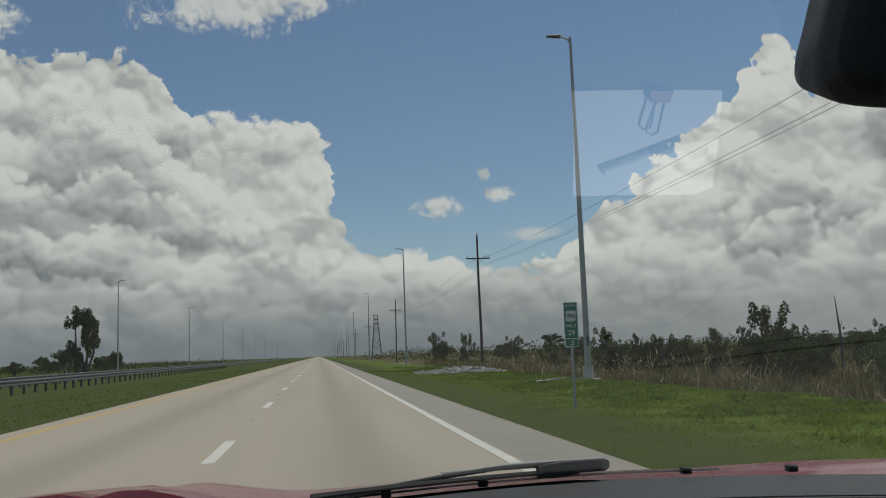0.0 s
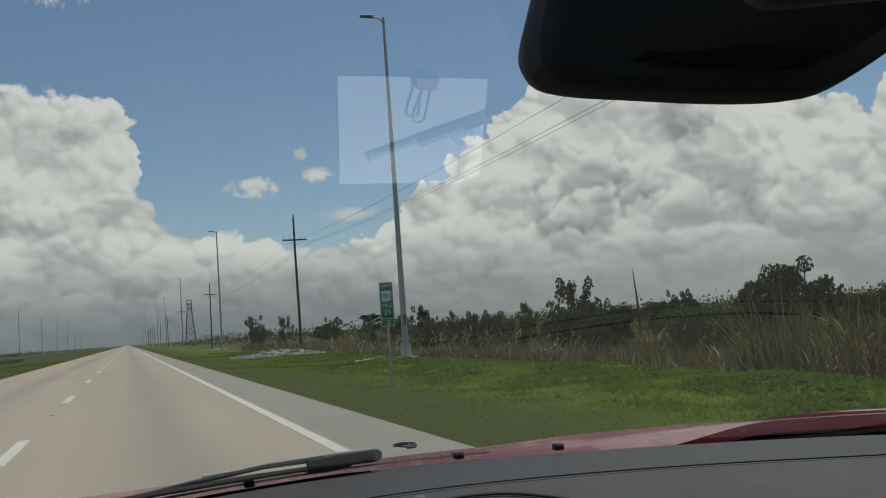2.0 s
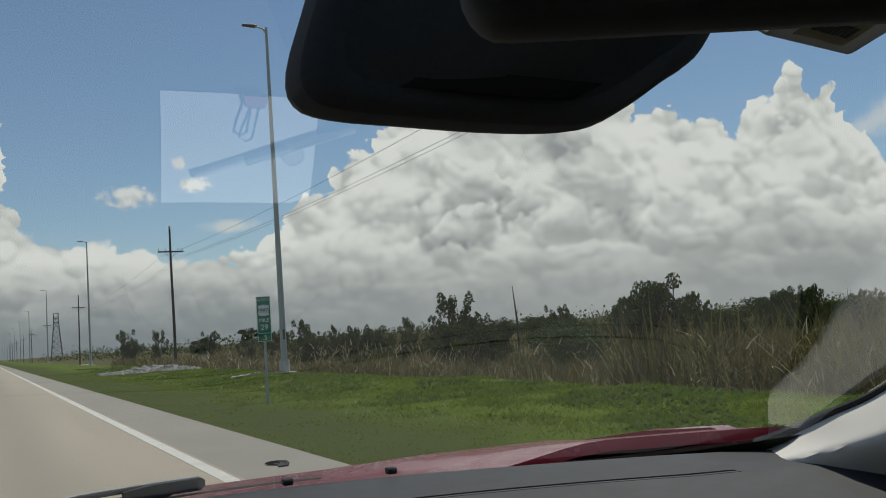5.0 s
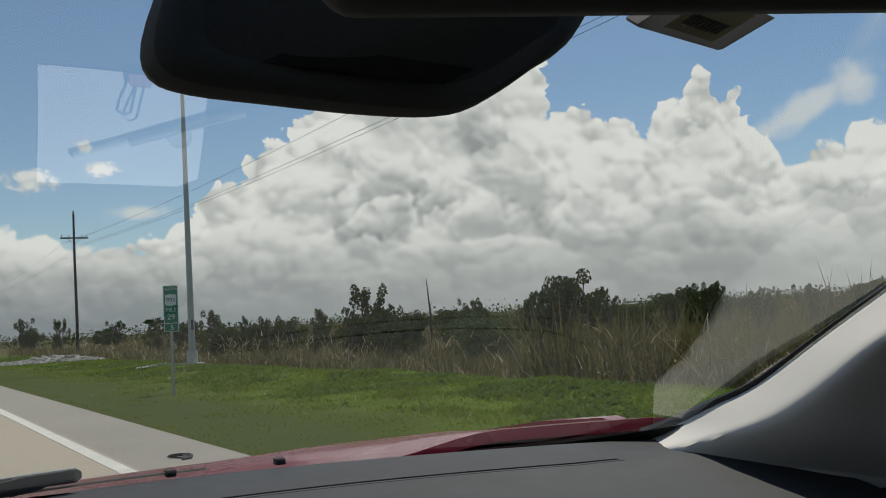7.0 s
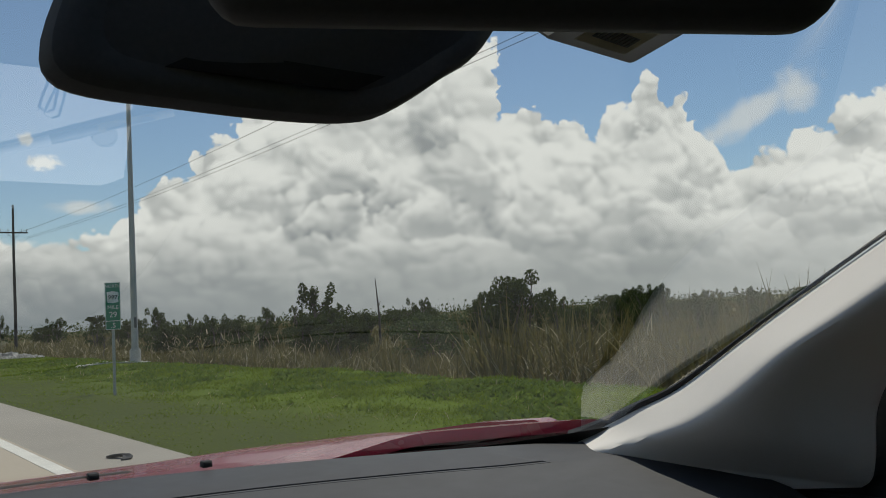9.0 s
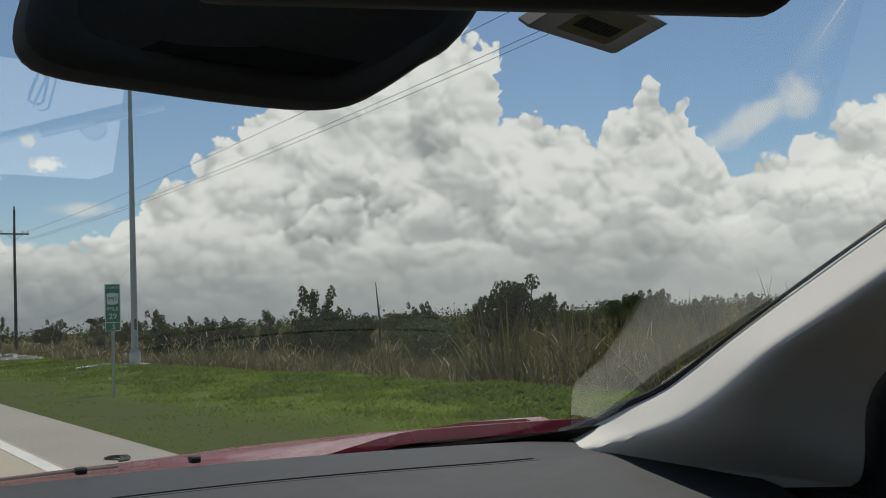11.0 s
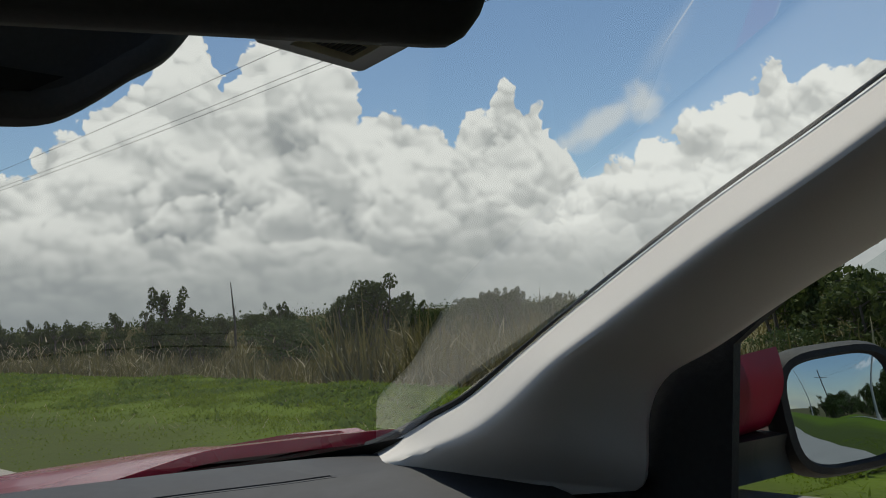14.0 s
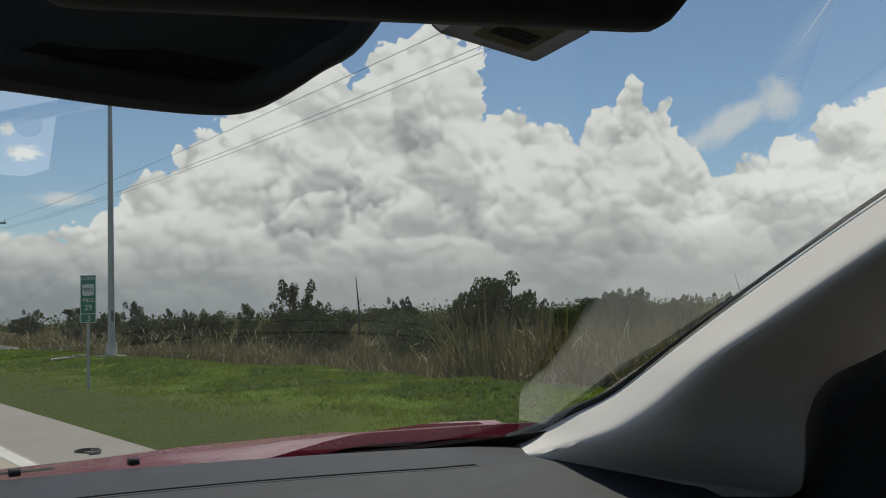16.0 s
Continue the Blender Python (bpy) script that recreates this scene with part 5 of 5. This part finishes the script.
part("mirror_glass", bm, SILVER, inner)
part("stalk", tube(bmesh.new(), [at(0.26, 0.31, 0.18), at(0.29, 0.42, 0.235), at(0.30, 0.46, 0.27)], 0.014, 10), BLACK, inner)

BOTTOM = [(0.158, 0.26), (0.140, 0.205), (0.1265, 0.163), (0.1300, 0.142), (0.152, 0.1345), (0.20, 0.1325), (0.26, 0.131), (0.31, 0.1325), (0.345, 0.1385), (0.385, 0.157), (0.42, 0.177), (0.45, 0.194), (0.475, 0.222), (0.50, 0.258)]


def drawn(q, w):
    """The housing's passenger end comes nearer to the driver."""
    k = min(1.0, max(0.0, (q.x - 0.28) / 0.17))
    k = k * k * (3 - 2 * k)
    r = 1 - 0.122 * k
    return at(0.02 + (q.x - 0.02) * r * (1 - 0.05 * k), w * r, q.z * r * (1 - 0.02 * k))


def housing(s, v):
    """The housing's skin: its outline at the near face, closing in towards the glass."""
    p = spline([(x, 0, z) for x, z in BOTTOM], s)
    edge = (1 - min(1.0, v / 0.18)) ** 2
    q = p.lerp(Vector((0.33, 0, 0.30)), 0.03 * edge + 0.30 * max(0.0, v - 0.12))
    return drawn(q, 0.498 + 0.13 * v)


box_ = thing("sensor_housing", "black rounded sensor housing on the windscreen", "")
box_.parent = car
bm = sheet(bmesh.new(), housing, span(0, 1, 40), span(0, 1, 12))
part("shell", bm, MATT, box_, "smooth black plastic shell")
CORE = Vector((0.31, 0, 0.25))


def lip(s, k):
    """The rounded lip round the housing's near face."""
    p = spline([(x, 0, z) for x, z in BOTTOM], s)
    q = p.lerp(CORE, (0.03, 0.06, 0.11, 0.15, 0.17)[k])
    return drawn(q, 0.498 - (0.0, 0.005, 0.007, 0.0065, 0.006)[k])


part("lip", sheet(bmesh.new(), lip, span(0, 1, 40), list(range(5))), MATT, box_, "rounded black lip")
bm = bmesh.new()
bm.faces.new([bm.verts.new(lip(s, 4)) for s in span(0, 1, 40)])
part("face", bm, MATT, box_)
bm = prism(bmesh.new(), [(0.190, 0.152), (0.215, 0.166), (0.345, 0.165), (0.318, 0.152)], 0.4900, 0.4912, lambda u, v, w: drawn(Vector((u, 0, v)), w))
part("grille", bm, RUBBER, box_, "dark recessed panel on the housing")

# things on the dashboard and glass
TA = [at(0.438, 0.436, 0.189), at(0.537, 0.446, 0.186), at(0.572, 0.421, 0.208), at(0.480, 0.416, 0.217)]
transponder = thing("toll_tag", "small pale toll tag stuck under the glass", "toll tag")
nrm = (TA[1] - TA[0]).cross(TA[3] - TA[0]).normalized()
nrm = nrm if nrm.z > 0 else -nrm


def tag_point(u, v, w):
    return TA[0].lerp(TA[1], u).lerp(TA[3].lerp(TA[2], u), v) + nrm * w


part("case", prism(bmesh.new(), [(0.03, 0), (0.97, 0), (1, 0.05), (1, 1), (0, 1), (0, 0.05)], 0.0, 0.012, tag_point), TAG_CASE, transponder, "grey translucent plastic case")
part("label", prism(bmesh.new(), [(0.22, 0.14), (0.80, 0.14), (0.80, 0.9), (0.22, 0.9)], -0.0008, -0.0002, tag_point), TAG, transponder, "yellowed paper label")
for i in range(9):
    part("printed_bar", prism(bmesh.new(), [(0.30 + 0.048 * i, 0.30), (0.336 + 0.048 * i, 0.30), (0.336 + 0.048 * i, 0.55), (0.30 + 0.048 * i, 0.55)], -0.0016, -0.0010, tag_point), INK, transponder)

PX, PY, PZ = 0.066, 0.115, EYE - 0.2325
bm = sheet(bmesh.new(), lambda x, y: (x, y, PZ + 0.004 * math.sin((x - PX - 0.1) * 18) * 0.5 + 0.002 * math.sin((y - 0.6) * 30)), span(PX + 0.112, PX + 0.280, 12), span(PY + 0.655, PY + 0.785, 10), (0, 0, 0.0006))
plain("paper_sheet", bm, PAPER, "white sheet of paper lying on the dashboard", "paper")
clip = thing("binder_clip", "dark red binder clip with a bright wire loop", "clip")
part("body", prism(bmesh.new(), [(-0.013, 0), (0.013, 0), (0.010, 0.014), (-0.010, 0.014)], 0.0, 0.008, lambda u, v, w: Vector((PX + 0.205 + u, PY + 0.652 + v, PZ + 0.004 + w))), CLIP_RED, clip)
bm = tube(bmesh.new(), [(PX + 0.199, PY + 0.664, PZ + 0.012), (PX + 0.191, PY + 0.690, PZ + 0.012), (PX + 0.189, PY + 0.700, PZ + 0.012), (PX + 0.196, PY + 0.705, PZ + 0.012), (PX + 0.203, PY + 0.701, PZ + 0.012), (PX + 0.208, PY + 0.664, PZ + 0.012)], 0.0014, 6)
part("wire_loop", bm, CHROME, clip)
pen = thing("pen", "pale pen with a grey grip lying on the paper sheet", "pen")


def pen_line(a, c, z):
    """Points along the pen, from its foot to its cap's end."""
    return [Vector((PX + 0.144, PY + 0.751, PZ + z)).lerp(Vector((PX + 0.322, PY + 0.684, PZ + z)), k) for k in (a, c)]


part("barrel", tube(bmesh.new(), pen_line(0.0, 0.30, 0.009), 0.0055, 12), PAPER, pen, "pale pen barrel")
part("grip", tube(bmesh.new(), pen_line(0.30, 0.56, 0.009), 0.0058, 12), PEN, pen, "grey ribbed grip")
part("cap", tube(bmesh.new(), pen_line(0.56, 1.0, 0.009), [0.0055, 0.0042], 12), TAG, pen, "pale yellow pen cap")
part("pocket_clip", tube(bmesh.new(), pen_line(0.60, 0.88, 0.0155), 0.0014, 5), PEN, pen)
coin = thing("coin", "small round grey metal disc beside the pen", "coin")
part("disc", tube(bmesh.new(), [(PX + 0.253, PY + 0.722, PZ + 0.0045), (PX + 0.253, PY + 0.722, PZ + 0.0065)], 0.0135, 24), PEN, coin)
part("raised_edge", sheet(bmesh.new(), lambda a, r: (PX + 0.253 + math.cos(a) * (0.0115 + 0.002 * r), PY + 0.722 + math.sin(a) * (0.0115 + 0.002 * r), PZ + 0.0072), span(0, 2 * math.pi, 25), [0, 1], (0, 0, -0.001)), PEN, coin)

# plain unseen panels closing the cabin behind the seats and beside the driver, added to keep light out
part("rear_bulkhead", sheet(bmesh.new(), lambda x, z: at(x, -0.75 - 0.3 * (0.4 - z), z), [XC - 0.86, XC + 0.86], [-1.0, 0.40], (0, -0.03, 0)), DOOR, car)
part("side_bulkhead", sheet(bmesh.new(), lambda y, z: at(XC - 0.88 + 0.14 * max(0, z + 0.3), y, z), [-0.9, 0.35], [-0.30, 0.40], (-0.03, 0, 0)), DOOR, car)

# wheels
wheel0 = None
for sx in (-1, 1):
    for y in (1.55, -1.25):
        x = XC + sx * 0.80
        if wheel0 is None:
            wheel0 = thing("wheel", "black tyre on a silver rim", "")
            wheel0.parent = car
            bm = bmesh.new()
            prof = [(-0.10, 0.22), (-0.11, 0.29), (-0.085, 0.335), (0.085, 0.335), (0.11, 0.29), (0.10, 0.22)]
            sheet(bm, lambda a, k: (prof[k][0], prof[k][1] * math.cos(a), prof[k][1] * math.sin(a)), span(0, 2 * math.pi, 33), list(range(6)))
            part("tyre", bm, RUBBER, wheel0)
            part("rim", tube(bmesh.new(), [(-0.09, 0, 0), (0.09, 0, 0)], 0.22, 24), STEEL, wheel0)
            wheel0.matrix_basis = pose(x, y, 0.337)
        else:
            copy_thing(wheel0, pose(x, y, 0.337))
